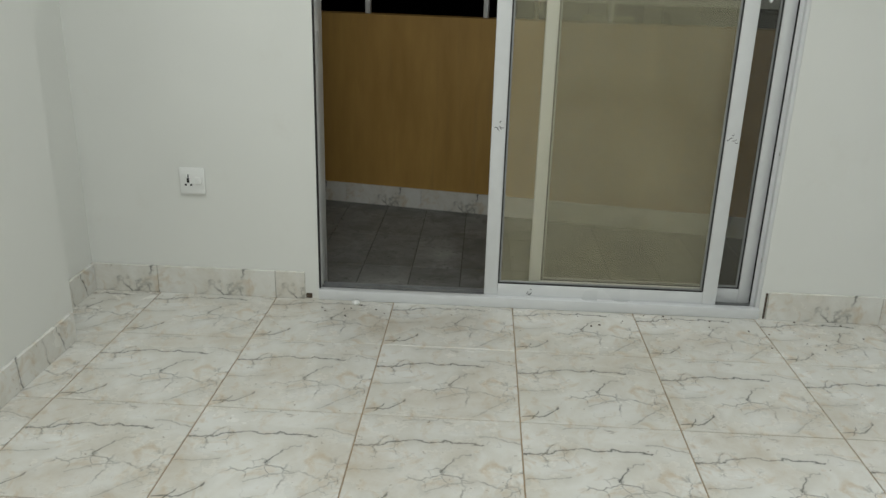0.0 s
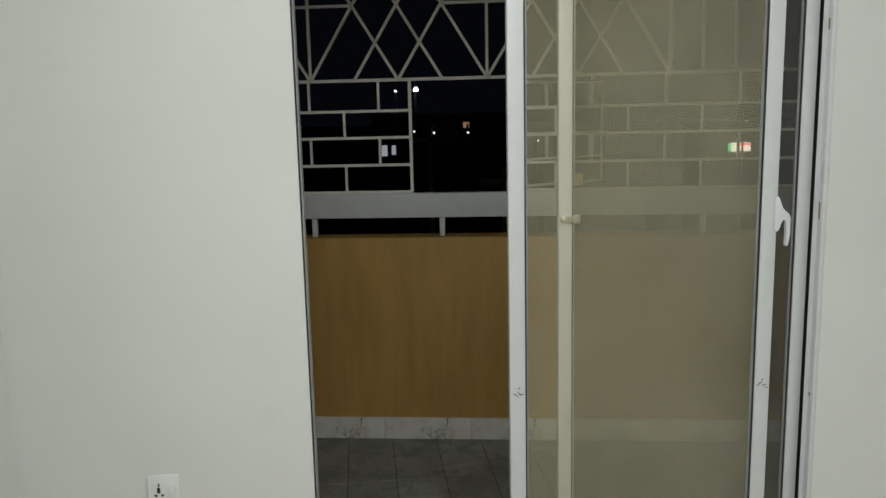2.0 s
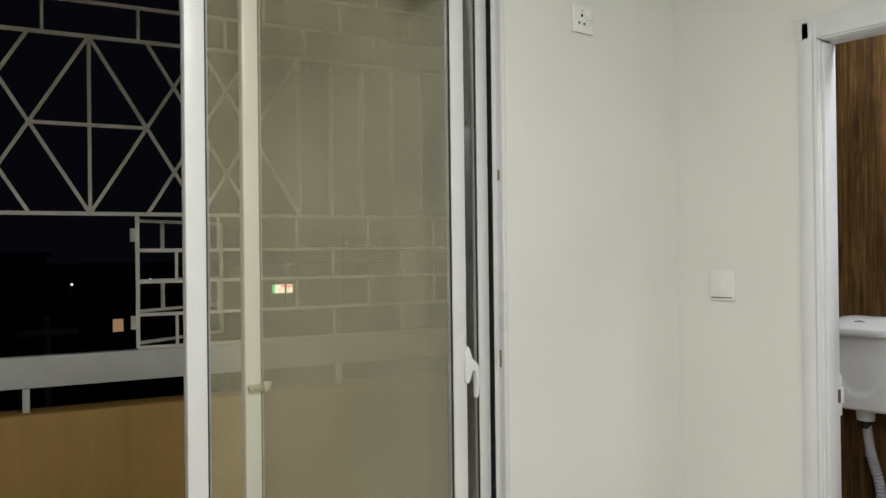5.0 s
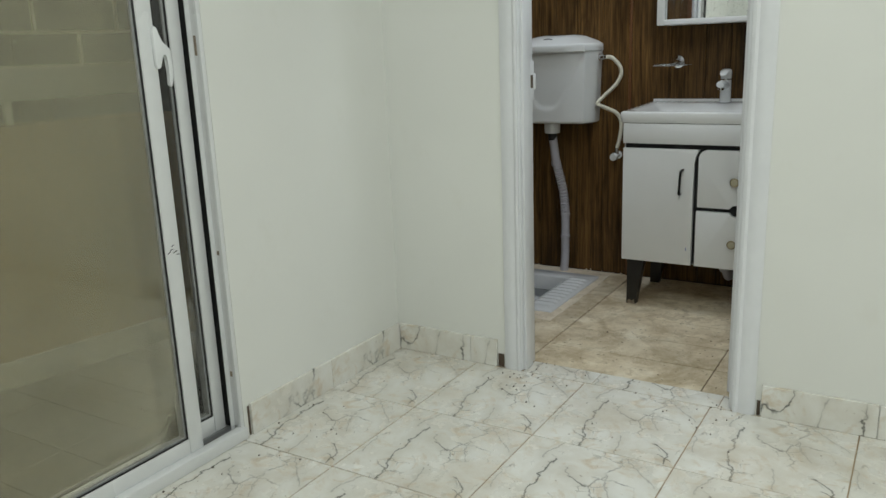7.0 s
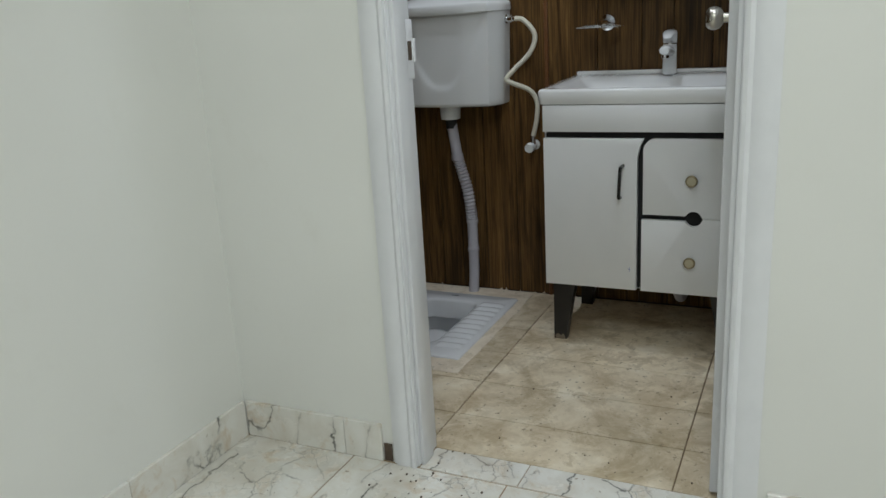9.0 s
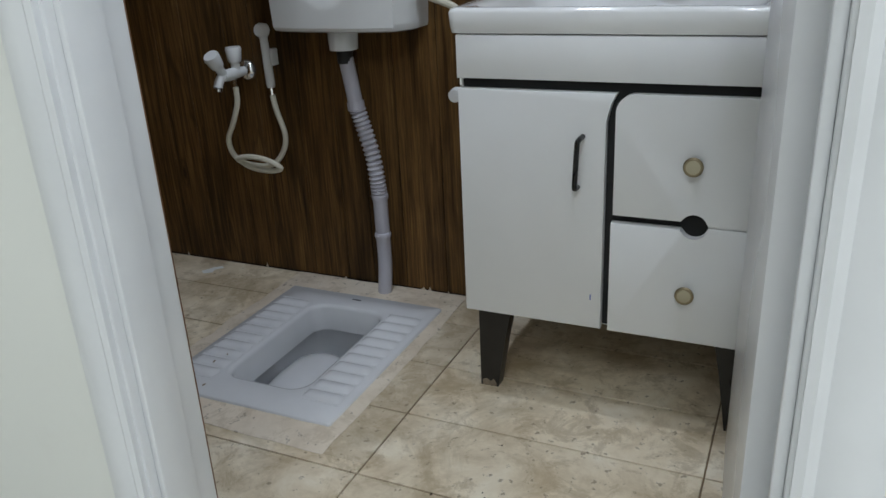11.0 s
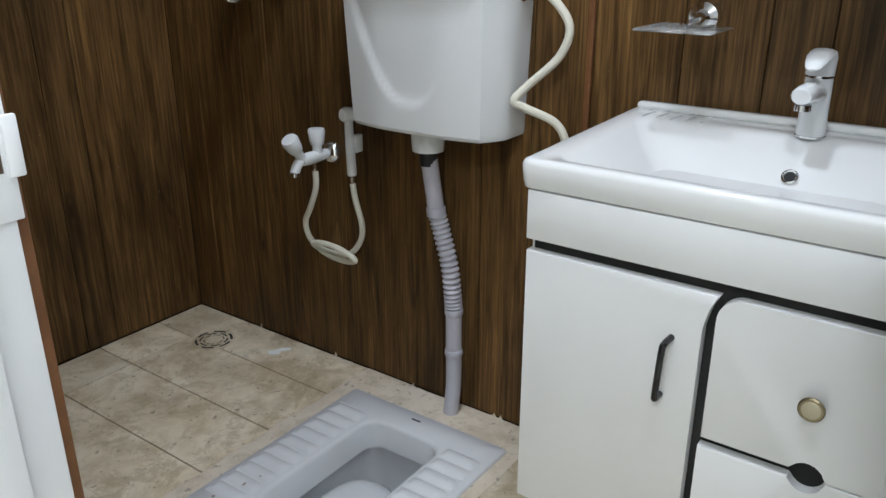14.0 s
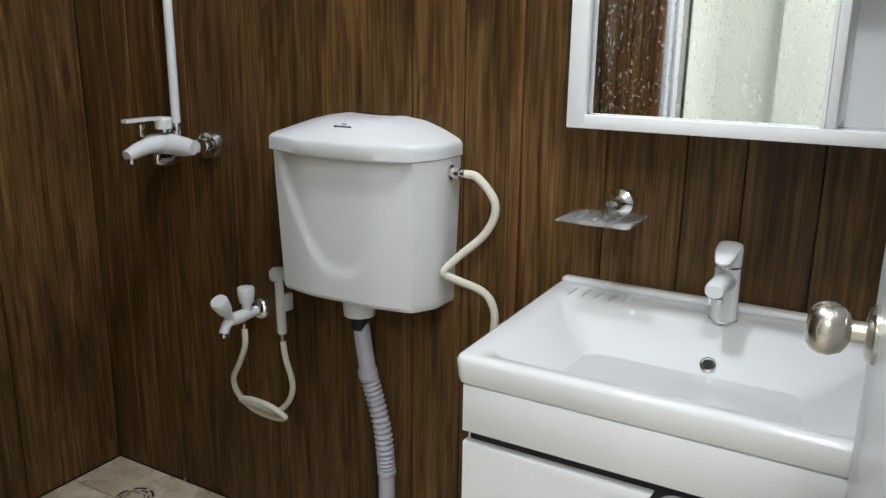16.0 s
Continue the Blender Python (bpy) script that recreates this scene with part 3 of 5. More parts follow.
part("open_joint", box((-0.466, WN - 0.003, 0.001), (-0.446, WN - 0.0005, 0.018)), DIRT_AND_GAP_SHADE, skirting, "dark strip painted for the shade of the unfilled gap beside the door frame", smooth=False)

# ---- sliding door ----
slider = thing("sliding_door", (0.33, WN + 0.05, 0), "white aluminium sliding glass door, one leaf slid half open", "sliding door")
part("sill_lip", box((DL, WN - 0.012, 0), (DR, WN + 0.018, 0.036), 0.003), ALU, slider)
bm = box((DL, WN + 0.018, 0), (DR, WN + 0.115, 0.010))
for y in (0.030, 0.060, 0.090):
    box((DL, WN + y - 0.004, 0.010), (DR, WN + y + 0.004, 0.026), 0, bm)
part("bottom_track", bm, ALU_GREY, slider, "grey aluminium double track")
part("track_dirt", box((DL + 0.03, WN + 0.0345, 0.010), (DR - 0.03, WN + 0.0555, 0.0135)), DIRT_AND_GAP_SHADE, slider, "brown dirt lying in the track")
part("edge_seal", box((DL, WN + 0.002, 0.036), (DL + 0.004, WN + 0.0195, DT - 0.036)), SEAL_AND_SHADE, slider, "black strip along the jamb")
part("left_jamb", box((DL, WN + 0.020, 0.036), (DL + 0.005, WN + 0.115, DT), 0.0015), ALU, slider)
bm = box((DR - 0.008, WN + 0.014, 0.036), (DR, WN + 0.115, DT), 0.001)
box((DR - 0.013, WN + 0.001, 0.036), (DR, WN + 0.014, DT), 0.0015, bm)
for y in (0.034, 0.100):
    box((DR - 0.020, WN + y - 0.002, 0.026), (DR - 0.008, WN + y + 0.002, DT - 0.03), 0, bm)
part("right_jamb", bm, ALU, slider)
# A black strip on the jamb carries the shade of the gap behind the leaf.
part("jamb_groove", box((DR - 0.0095, WN + 0.037, 0.03), (DR - 0.0078, WN + 0.096, DT - 0.03)), SEAL_AND_SHADE, slider, "black strip painted for the shade in the jamb groove")
for z, h in ((1.085, 0.05), (0.55, 0.012), (0.19, 0.016), (1.62, 0.03)):
    part("jamb_stain", box((DR - 0.0094, WN + 0.016, z), (DR - 0.0078, WN + 0.027, z + h), 0.0006, seg=1), MUD, slider, "greenish dirt on the jamb")
part("head", box((DL, WN - 0.010, DT - 0.035), (DR, WN + 0.115, DT), 0.0025), ALU, slider)


def leaf(name, x0, x1, y, glass, st=0.052, label=""):
    """A glazed leaf: two stiles, two rails, seals and a pane."""
    z0, z1 = 0.027, DT - 0.036
    d0, d1 = y - 0.012, y + 0.012
    sash = part(name, box((x0, d0, z0), (x0 + st, d1, z1), 0.0035), ALU, slider, label)
    part("stile", box((x1 - st, d0, z0), (x1, d1, z1), 0.0035), ALU, sash)
    part("bottom_rail", box((x0 + st, d0 + 0.001, z0), (x1 - st, d1 - 0.001, z0 + 0.050), 0.002), ALU, sash)
    part("top_rail", box((x0 + st, d0 + 0.001, z1 - 0.045), (x1 - st, d1 - 0.001, z1), 0.002), ALU, sash)
    gx0, gx1, gz0, gz1 = x0 + st, x1 - st, z0 + 0.050, z1 - 0.045
    bm = bmesh.new()
    e = 0.0042
    for a, b in (((gx0, gz0), (gx0 + e, gz1)), ((gx1 - e, gz0), (gx1, gz1)), ((gx0 + e, gz0), (gx1 - e, gz0 + e)), ((gx0 + e, gz1 - e), (gx1 - e, gz1))):
        box((a[0], y - 0.007, a[1]), (b[0], y + 0.007, b[1]), 0, bm)
    part("seal", bm, SEAL_AND_SHADE, sash, "black rubber glazing seal")
    bm, w = bmesh.new(), e + 0.0055
    for a, b in (((gx0 + e, gz0 + e), (gx0 + w, gz1 - e)), ((gx1 - w, gz0 + e), (gx1 - e, gz1 - e)), ((gx0 + w, gz0 + e), (gx1 - w, gz0 + w)), ((gx0 + w, gz1 - w), (gx1 - w, gz1 - e))):
        box((a[0], y - 0.0045, a[1]), (b[0], y + 0.0045, b[1]), 0.0008, bm, 1)
    part("glazing_bead", bm, ALU_GREY, sash, "dull grey glazing bead")
    pane = part("pane", box((gx0 + 0.004, y - 0.002, gz0 + 0.004), (gx1 - 0.004, y + 0.002, gz1 - 0.004)), glass, sash, "dusty tinted glass pane")
    pane.visible_shadow = False
    return sash


front = leaf("front_leaf", 0.143, 0.925, WN + 0.026, GLASS_DUSTY, 0.046)
back = leaf("back_leaf", 0.296, 1.051, WN + 0.072, GLASS_CLEAR, 0.040)
# pull handle on the front leaf and a latch on the back one
hook = [(0.913, 1.064), (0.913, 1.146), (0.919, 1.158), (0.926, 1.152), (0.930, 1.138), (0.935, 1.122), (0.950, 1.112), (0.958, 1.104), (0.961, 1.094), (0.961, 1.050),
        (0.958, 1.022), (0.953, 1.012), (0.947, 1.016), (0.949, 1.050), (0.948, 1.084), (0.943, 1.092), (0.935, 1.090), (0.931, 1.070), (0.925, 1.058), (0.918, 1.056)]
bm = prism(hook, "y", WN + 0.004, WN + 0.0155, bevel=0.0015)
part("handle", bm, PLASTIC, front, "white curved pull handle")
bm = box((0.300, WN + 0.051, 1.098), (0.344, WN + 0.061, 1.114), 0.003)
box((0.338, WN + 0.049, 1.094), (0.358, WN + 0.057, 1.120), 0.003, bm)
part("latch", bm, NICKEL, back, "small worn metal latch")


def scribble(x, z, s, seed):
    """Unreadable pen marks: a few thin strokes."""
    rng = random.Random(seed)
    bm = bmesh.new()
    y = WN + 0.0135
    px, pz = x - 0.016 * s, z
    for k in range(4):
        qx, qz = px + rng.uniform(0.004, 0.011) * s, z + rng.uniform(-0.010, 0.010) * s
        bar((px, y, pz), (qx, y, qz), 0.0012, 0.0016 * s, bm)
        px, pz = qx - rng.uniform(0, 0.003), z + rng.uniform(-0.008, 0.008) * s
    bar((x - 0.004, y, z + 0.014 * s), (x + 0.002, y, z + 0.018 * s), 0.0012, 0.0018 * s, bm)
    part("pen_mark", bm, INK, front, "unreadable black pen mark")


scribble(0.171, 0.611, 1.15, 3)
scribble(0.902, 0.595, 1.15, 5)
scribble(0.303, 0.046, 0.95, 8)

# ---- bathroom doorway ----
door_frame = thing("door_frame", (1.92, 2.08, 0), "white painted wooden door frame of the bathroom", "door frame")
for s, y, name in ((1, JL, "left"), (-1, JR, "right")):
    inner = y - s * 0.027
    lo, hi = sorted((y - s * 0.0005, inner))
    jamb = part("jamb", box((WE - 0.006, lo, 0), (BW - 0.008, hi, JT - 0.025), 0.003), FRAME_PAINT, door_frame)
    lo, hi = sorted((inner, inner - s * 0.010))
    part("door_stop", box((WE + 0.006, lo, 0), (WE + 0.058, hi, JT - 0.035), 0.002), FRAME_PAINT, jamb)
    prof = [(WE - 0.014, inner + s * 0.004), (WE - 0.016, inner + s * 0.012), (WE - 0.011, inner + s * 0.020), (WE - 0.014, inner + s * 0.030),
            (WE - 0.014, inner + s * 0.048), (WE - 0.009, inner + s * 0.058), (WE - 0.006, inner + s * 0.066), (WE - 0.0005, inner + s * 0.066), (WE - 0.0005, inner + s * 0.004)]
    part("casing", prism(prof, "z", 0, JT + 0.03), FRAME_PAINT, door_frame)
    lo, hi = sorted((inner + s * 0.0135, inner + s * 0.0325))
    part("edge_trim", box((BW - 0.0075, lo, 0.0), (BW + 0.007, hi, JT), 0.002), TRIM_WOOD, door_frame, "chipped orange-brown wood edge trim")
part("head_jamb", box((WE - 0.006, JR + 0.027, JT - 0.025), (BW - 0.008, JL - 0.027, JT), 0.003), FRAME_PAINT, door_frame)
part("head_casing", box((WE - 0.014, JR - 0.04, JT - 0.02), (WE - 0.0005, JL + 0.04, JT + 0.045), 0.003), FRAME_PAINT, door_frame)
strike = part("strike_plate", box((1.938, JL - 0.0295, 0.905), (1.972, JL - 0.0272, 1.03), 0.001), FRAME_PAINT, door_frame, "painted-over metal strike plate")
# The hole is uncut; its dark inside is painted as a brown patch.
part("latch_hole", box((1.945, JL - 0.0305, 0.945), (1.962, JL - 0.0292, 0.985)), DIRT_AND_GAP_SHADE, strike, "brown patch painted for the dark inside of the rough latch hole")
part("strike_lip", box((1.966, JL - 0.033, 0.940), (1.979, JL - 0.0272, 0.99), 0.002), FRAME_PAINT, strike)

HX, HY, LEAN = 1.968, 1.733, 4.3
door = thing("bathroom_door", (HX, HY, 0.012), "glossy white bathroom door standing open against the basin", "door")
door.rotation_euler = (0, 0, radians(LEAN))


def door_part(name, bm, mat, parent=door, label=""):
    ob = new(name, finish(name, bm, mat))
    ob.parent = parent
    ORIG[ob] = Vector((0, 0, 0))
    return tagged(ob, label)


door_part("leaf", box((0, 0.0, 0), (0.678, 0.036, JT - 0.045), 0.002), LEAF_PAINT)
KX, KZ = 0.606, 0.978
for s in (1, -1):
    y0 = 0.036 if s > 0 else 0.0
    door_part("rosette", lathe([(0, 0.031), (0.004, 0.031), (0.009, 0.026), (0.011, 0.016)], (KX, y0, KZ), (0, s, 0)), NICKEL, label="brushed nickel rosette")
    door_part("knob", lathe([(0.010, 0.012), (0.024, 0.0115), (0.027, 0.018), (0.032, 0.0245), (0.042, 0.0285), (0.052, 0.0285), (0.061, 0.0245), (0.066, 0.018), (0.067, 0.0)], (KX, y0, KZ), (0, s, 0), seg=32), NICKEL, label="round brushed nickel knob")
door_part("latch_plate", box((0.6782, 0.007, KZ - 0.03), (0.680, 0.029, KZ + 0.03)), NICKEL)
for z in (0.25, 1.75):
    door_part("hinge", lathe([(0, 0.006), (0.09, 0.006)], (-0.004, 0.003, z), (0, 0, 1), seg=12), NICKEL)

# ---- balcony rail and grille ----
rail = thing("balcony_rail", (0.135, PAR + 0.06, 0.864), "grey-white flat steel rail on short posts above the parapet", "rail")
slanted(rail)
part("top_rail", box((WL, PAR + 0.035, 0.951), (WE, PAR + 0.085, 1.063), 0.004), RAIL, rail)
for x in (-1.05, -0.461, 0.135, 0.722, 1.31):
    part("post", box((x - 0.012, PAR + 0.045, 0.864), (x + 0.012, PAR + 0.075, 0.953), 0.002), RAIL, rail)
grille = thing("window_grille", (0.135, PAR + 0.06, 1.063), "cream painted steel security grille with brick and diamond pattern", "grille")
slanted(grille)
GY = PAR + 0.06


def rod(x0, z0, x1, z1, t=0.0125, name="bar"):
    part(name, bar((x0, GY, z0), (x1, GY, z1), 0.010, t), GRILLE, grille, smooth=False)


ROWS = (1.069, 1.193, 1.317, 1.437, 1.574)
for x0, x1 in ((WL, 0.0), (0.512, WE)):
    for z in ROWS[:4]:
        rod(x0, z, x1, z)
    for i in range(4):
        x = (-0.143 if i % 2 else -0.303) + (0 if x1 < 0.1 else 0)
        k = -6
        while k < 9:
            xx = x + 0.319 * k
            if x0 + 0.03 < xx < x1 - 0.03:
                rod(xx, ROWS[i], xx, ROWS[i + 1], 0.011)
            k += 1
rod(0.0, ROWS[0], 0.0, ROWS[4], 0.014)
rod(0.512, ROWS[0], 0.512, ROWS[4], 0.014)
rod(WL, 1.574, WE, 1.574, 0.014)
rod(WL, 2.228, WE, 2.228, 0.014)
for base in (-1.25, -0.45, 0.35):
    rod(base, 1.574, base, 2.228)
    rod(base - 0.2 if base > -1.2 else base, 1.901, base + 0.2, 1.901)
    for d in (0.0, 0.2, 0.4):
        rod(base + d, 1.574, base + d + 0.4, 2.228)
        rod(base + d, 2.228, base + d + 0.4, 1.574)
for x in (1.15, 1.29, 1.43, 1.57, 1.71):
    rod(x, 1.574, x, 2.228)
for i, z in enumerate((2.355, 2.485, 2.614)):
    rod(WL, z, WE, z)
    x = -1.11 - (0.17 if i == 1 else 0)
    while x < WE - 0.05:
        if x > WL + 0.03:
            rod(x, z - 0.128, x, z, 0.011)
        x += 0.3265
for z in (1.14, 1.47):
    part("hinge", lathe([(0, 0.010), (0.05, 0.010)], (0.495, GY - 0.004, z), (0, 0, 1), seg=10), GRILLE, grille)
gate = thing("grille_gate", (0.495, GY + 0.012, 1.075), "small hinged cream steel grille gate swung outward", "gate")
slanted(gate)
ga = radians(38)


def gate_rod(u0, z0, u1, z1):
    p = lambda u, z: (0.495 + 0.02 + u * math.cos(ga), GY + 0.02 + u * math.sin(ga), z)
    part("gate_bar", bar(p(u0, z0), p(u1, z1), 0.010, 0.012, up=(-math.sin(ga), math.cos(ga), 0)), GRILLE, gate, smooth=False)


for z in (1.085, 1.205, 1.32, 1.435, 1.55):
    gate_rod(0, z, 0.48, z)
for u in (0.0, 0.48):
    gate_rod(u, 1.085, u, 1.55)
for i, z in enumerate((1.085, 1.205, 1.32, 1.435)):
    for u in ((0.13, 0.40) if i % 2 else (0.27,)):
        gate_rod(u, z, u, z + 0.117)

# ---- wall plates ----


def plate(name, place, size, face, label, category):
    """A bevelled wall plate. face: 'n' on the north wall, 'e' on the east wall."""
    x, y, z = place
    ob = thing(name, place, label, category)
    w, h = size
    if face == "n":
        body = part("plate", box((x - w / 2, y - 0.011, z - h / 2), (x + w / 2, y, z + h / 2), 0.0035), SWITCH, ob)
    else:
        body = part("plate", box((x - 0.011, y - w / 2, z - h / 2), (x, y + w / 2, z + h / 2), 0.0035), SWITCH, ob)
    return ob, body


sock, body = plate("wall_socket", (-0.832, WN, 0.402), (0.085, 0.089), "n", "white universal wall socket with a small switch above the skirting", "socket")
bm = bmesh.new()
fy = WN - 0.0118
for a, b in (((-0.846, 0.414), (-0.842, 0.424)), ((-0.849, 0.396), (-0.841, 0.412)), ((-0.857, 0.386), (-0.850, 0.392)), ((-0.839, 0.386), (-0.832, 0.392))):
    box((a[0], fy, a[1]), (b[0], fy + 0.002, b[1]), 0, bm)
# Slots are black blocks on the plate; the shade inside is only coloured.
part("pin_slots", bm, DARK, body)
part("rocker", box((-0.820, WN - 0.0155, 0.392), (-0.799, WN - 0.0105, 0.416), 0.0015), SWITCH, sock)
sock2, body = plate("power_socket", (1.392, WN, 2.132), (0.092, 0.086), "n", "white three-pin power socket with switch high on the wall", "socket")
bm = bmesh.new()
for cx, cz, r in ((1.383, 2.141, 0.0042), (1.370, 2.117, 0.0036), (1.394, 2.117, 0.0036), (1.385, 2.156, 0.002)):
    lathe([(0, r), (0.002, r)], (cx, WN - 0.0122, cz), (0, 1, 0), bm, 12)
# Uncut pin holes: black discs carry the shade of the openings.
part("pin_holes", bm, DARK, body)
part("rocker", box((1.404, WN - 0.0155, 2.132), (1.424, WN - 0.0105, 2.162), 0.0015), SWITCH, sock2)
sw, body = plate("light_switch", (WE, 2.751, 1.297), (0.088, 0.100), "e", "white rocker light switch beside the bathroom doorway", "switch")
part("rocker", box((WE - 0.0145, 2.728, 1.275), (WE - 0.0105, 2.774, 1.332), 0.0015), SWITCH, sw)
part("seam", box((WE - 0.0118, 2.712, 1.2545), (WE - 0.0108, 2.79, 1.2575)), DIRT_AND_GAP_SHADE, sw)

# ---- vanity ----
VX, VY0, VY1 = 2.685, 1.770, 2.357
vanity = thing("vanity_cabinet", (2.9, 2.064, 0), "white lacquered vanity cabinet with black gaps and black tapered legs", "vanity cabinet")
bm = box((2.706, VY0, 0.203), (BE - 0.004, VY0 + 0.014, 0.762), 0.001)
box((2.706, VY1 - 0.014, 0.203), (BE - 0.004, VY1, 0.762), 0.001, bm)
box((2.706, VY0 + 0.014, 0.203), (BE - 0.004, VY1 - 0.014, 0.217), 0, bm)
part("carcass", bm, LACQUER, vanity)
part("black_backing", box((2.7032, VY0 + 0.006, 0.206), (2.7058, VY1 - 0.006, 0.69)), DARK, vanity, "black panel showing in the gaps")
part("apron", box((VX, VY0, 0.683), (2.7030, VY1, 0.7615), 0.0015), LACQUER, vanity)
outline = [(2.356, 0.202), (2.073, 0.202), (2.073, 0.610), (2.071, 0.628), (2.065, 0.644), (2.055, 0.664), (2.356, 0.664)]
vdoor = part("door", prism(outline, "x", VX, 2.7028, bevel=0.0015), LACQUER, vanity)
bm = tube([(VX, 2.114, 0.585), (VX - 0.021, 2.1165, 0.582), (VX - 0.025, 2.118, 0.570), (VX - 0.025, 2.121, 0.503), (VX - 0.021, 2.1215, 0.492), (VX, 2.122, 0.489)], 0.0050, seg=10)
part("handle", bm, BLACK, vdoor, "black bow handle")
part("pen_mark", box((VX - 0.0006, 2.0925, 0.262), (VX + 0.001, 2.0945, 0.274)), BLUE_INK, vdoor, "short blue pen mark")


def arc(cy, cz, r, a0, a1, n=10):
    return [(cy + r * math.cos(radians(a0 + (a1 - a0) * k / n)), cz + r * math.sin(radians(a0 + (a1 - a0) * k / n))) for k in range(n + 1)]


HC = (1.911, 0.432)
top_outline = [(VY0 + 0.001, 0.664)] + arc(2.056 - 0.034, 0.664 - 0.034, 0.034, 90, 0) + [(2.056, 0.4405)] + arc(HC[0], HC[1], 0.0245, 20, 176) + [(VY0 + 0.001, 0.4337)]
low_outline = [(VY0 + 0.001, 0.202), (VY0 + 0.001, 0.4318)] + arc(HC[0], HC[1], 0.0245, 180, 343) + [(2.059, 0.4248), (2.059, 0.202)]
for name, ol, kz in (("upper_drawer", top_outline, 0.547), ("lower_drawer", low_outline, 0.305)):
    dr = part(name, prism(ol, "x", VX, 2.7028, bevel=0.0012), LACQUER, vanity)
    knob = part("knob", lathe([(0, 0.006), (0.012, 0.006), (0.0135, 0.015), (0.016, 0.0172), (0.0185, 0.0172), (0.0200, 0.0150), (0.0197, 0.0)], (VX, 1.917, kz), (-1, 0, 0), seg=28), BRASS, dr, "round brass-faced metal knob")
    part("knob_face", lathe([(0.0196, 0.0130), (0.0205, 0.0118), (0.0209, 0.0)], (VX, 1.917, kz), (-1, 0, 0), seg=24), KNOB_FACE, knob)
for y, s in ((VY1 - 0.014, -1), (VY0 + 0.020, 1)):
    for x, t in ((2.722, 1), (3.06, -1)):
        loops = []
        for z, w, d in ((0, 0.040, 0.030), (0.02, 0.043, 0.032), (0.12, 0.058, 0.036), (0.203, 0.074, 0.040)):
            ya, yb = sorted((y, y + s * w))
            loops.append([(x, ya, z), (x + d, ya, z), (x + d, yb, z), (x, yb, z)])
        leg = part("leg", loft(loops), BLACK_WORN, vanity, "worn black tapered leg")
        if t > 0:
            ya, yb = sorted((y + s * 0.004, y + s * 0.036))
            chip = [(ya, 0.001), (yb, 0.001), (yb, 0.013), (yb - 0.009, 0.018), (ya + 0.013, 0.012), (ya + 0.006, 0.019), (ya, 0.009)]
            part("bare_chip", prism(chip, "x", x - 0.0006, x + 0.001), MUD, leg, "paint worn to bare board at the foot")
part("drain_trap", tube([(2.93, 2.0, 0.72), (2.93, 2.0, 0.20), (2.93, 1.985, 0.13), (2.98, 1.98, 0.09), (3.06, 1.98, 0.12)], 0.018, seg=12), PVC, vanity, "grey plastic drain pipe")

basin = thing("wash_basin", (2.9, 2.065, 0.762), "glossy white ceramic wash basin with a shallow trapezoid bowl", "wash basin")


def rise(x):
    return 0.010 * (x - 2.68) / 0.44


def basin_loop(cx, cy, hx, hy, r, z, tilt=1.0):
    return [(x, y, zz + tilt * rise(x)) for x, y, zz in rounded(cx, cy, hx, hy, r, z, 8)]


CX, CY = 2.902, 2.0645
bm = loft([basin_loop(CX, CY, 0.212, 0.299, 0.014, 0.7625, 0), basin_loop(CX, CY, 0.2175, 0.3045, 0.016, 0.7645, 0), basin_loop(CX, CY, 0.2200, 0.307, 0.018, 0.775, 0.2),
           basin_loop(CX, CY, 0.2215, 0.3085, 0.018, 0.800), basin_loop(CX, CY, 0.218, 0.305, 0.016, 0.806), basin_loop(CX, CY, 0.212, 0.299, 0.014, 0.8085),
           basin_loop(2.872, CY, 0.163, 0.268, 0.030, 0.8075), basin_loop(2.868, CY, 0.156, 0.260, 0.030, 0.803), basin_loop(2.852, CY, 0.138, 0.238, 0.030, 0.792),
           basin_loop(2.835, CY, 0.118, 0.212, 0.030, 0.778), basin_loop(2.818, CY, 0.092, 0.170, 0.032, 0.756), basin_loop(2.807, CY, 0.068, 0.135, 0.035, 0.739, 0.7),
           basin_loop(2.802, CY, 0.048, 0.105, 0.030, 0.732, 0.5), basin_loop(2.80, CY, 0.024, 0.024, 0.02, 0.7295, 0)])
part("bowl", bm, CERAMIC, basin, angle=50)
part("back_ledge", box((3.098, 1.765, 0.815), (3.1245, 2.364, 0.829), 0.006, seg=3), CERAMIC, basin)
for i in range(5):
    y = 2.325 - i * 0.026
    part("soap_rib", bar((3.035, y, 0.8162), (3.083, y - 0.003, 0.8172), 0.005, 0.0030, up=(0, 0, 1)), PLASTIC, basin)
ring = part("overflow_ring", lathe([(-0.006, 0.0125), (0.002, 0.0125), (0.003, 0.0105), (0.001, 0.009)], (2.927, 2.041, 0.7765), (-0.70, 0, 0.71), seg=24), CHROME, basin, "chrome overflow ring")
# Black disc gives the overflow the shade of an open hole.
part("overflow_hole", lathe([(0.0012, 0.0088), (0.0014, 0.0)], (2.927, 2.041, 0.7765), (-0.70, 0, 0.71), seg=20), DARK, ring)
part("drain", lathe([(0, 0.024), (0.003, 0.024), (0.005, 0.018), (0.004, 0.0)], (2.80, CY, 0.7290), (0, 0, 1)), CHROME, basin, "chrome drain")

tap = thing("basin_tap", (3.045, 2.045, 0.824), "white single-lever basin mixer tap with chrome rings", "tap")
part("base_ring", lathe([(0, 0.0238), (0.003, 0.0238), (0.004, 0.022)], (3.045, 2.045, 0.8160), (0, 0, 1)), CHROME, tap)
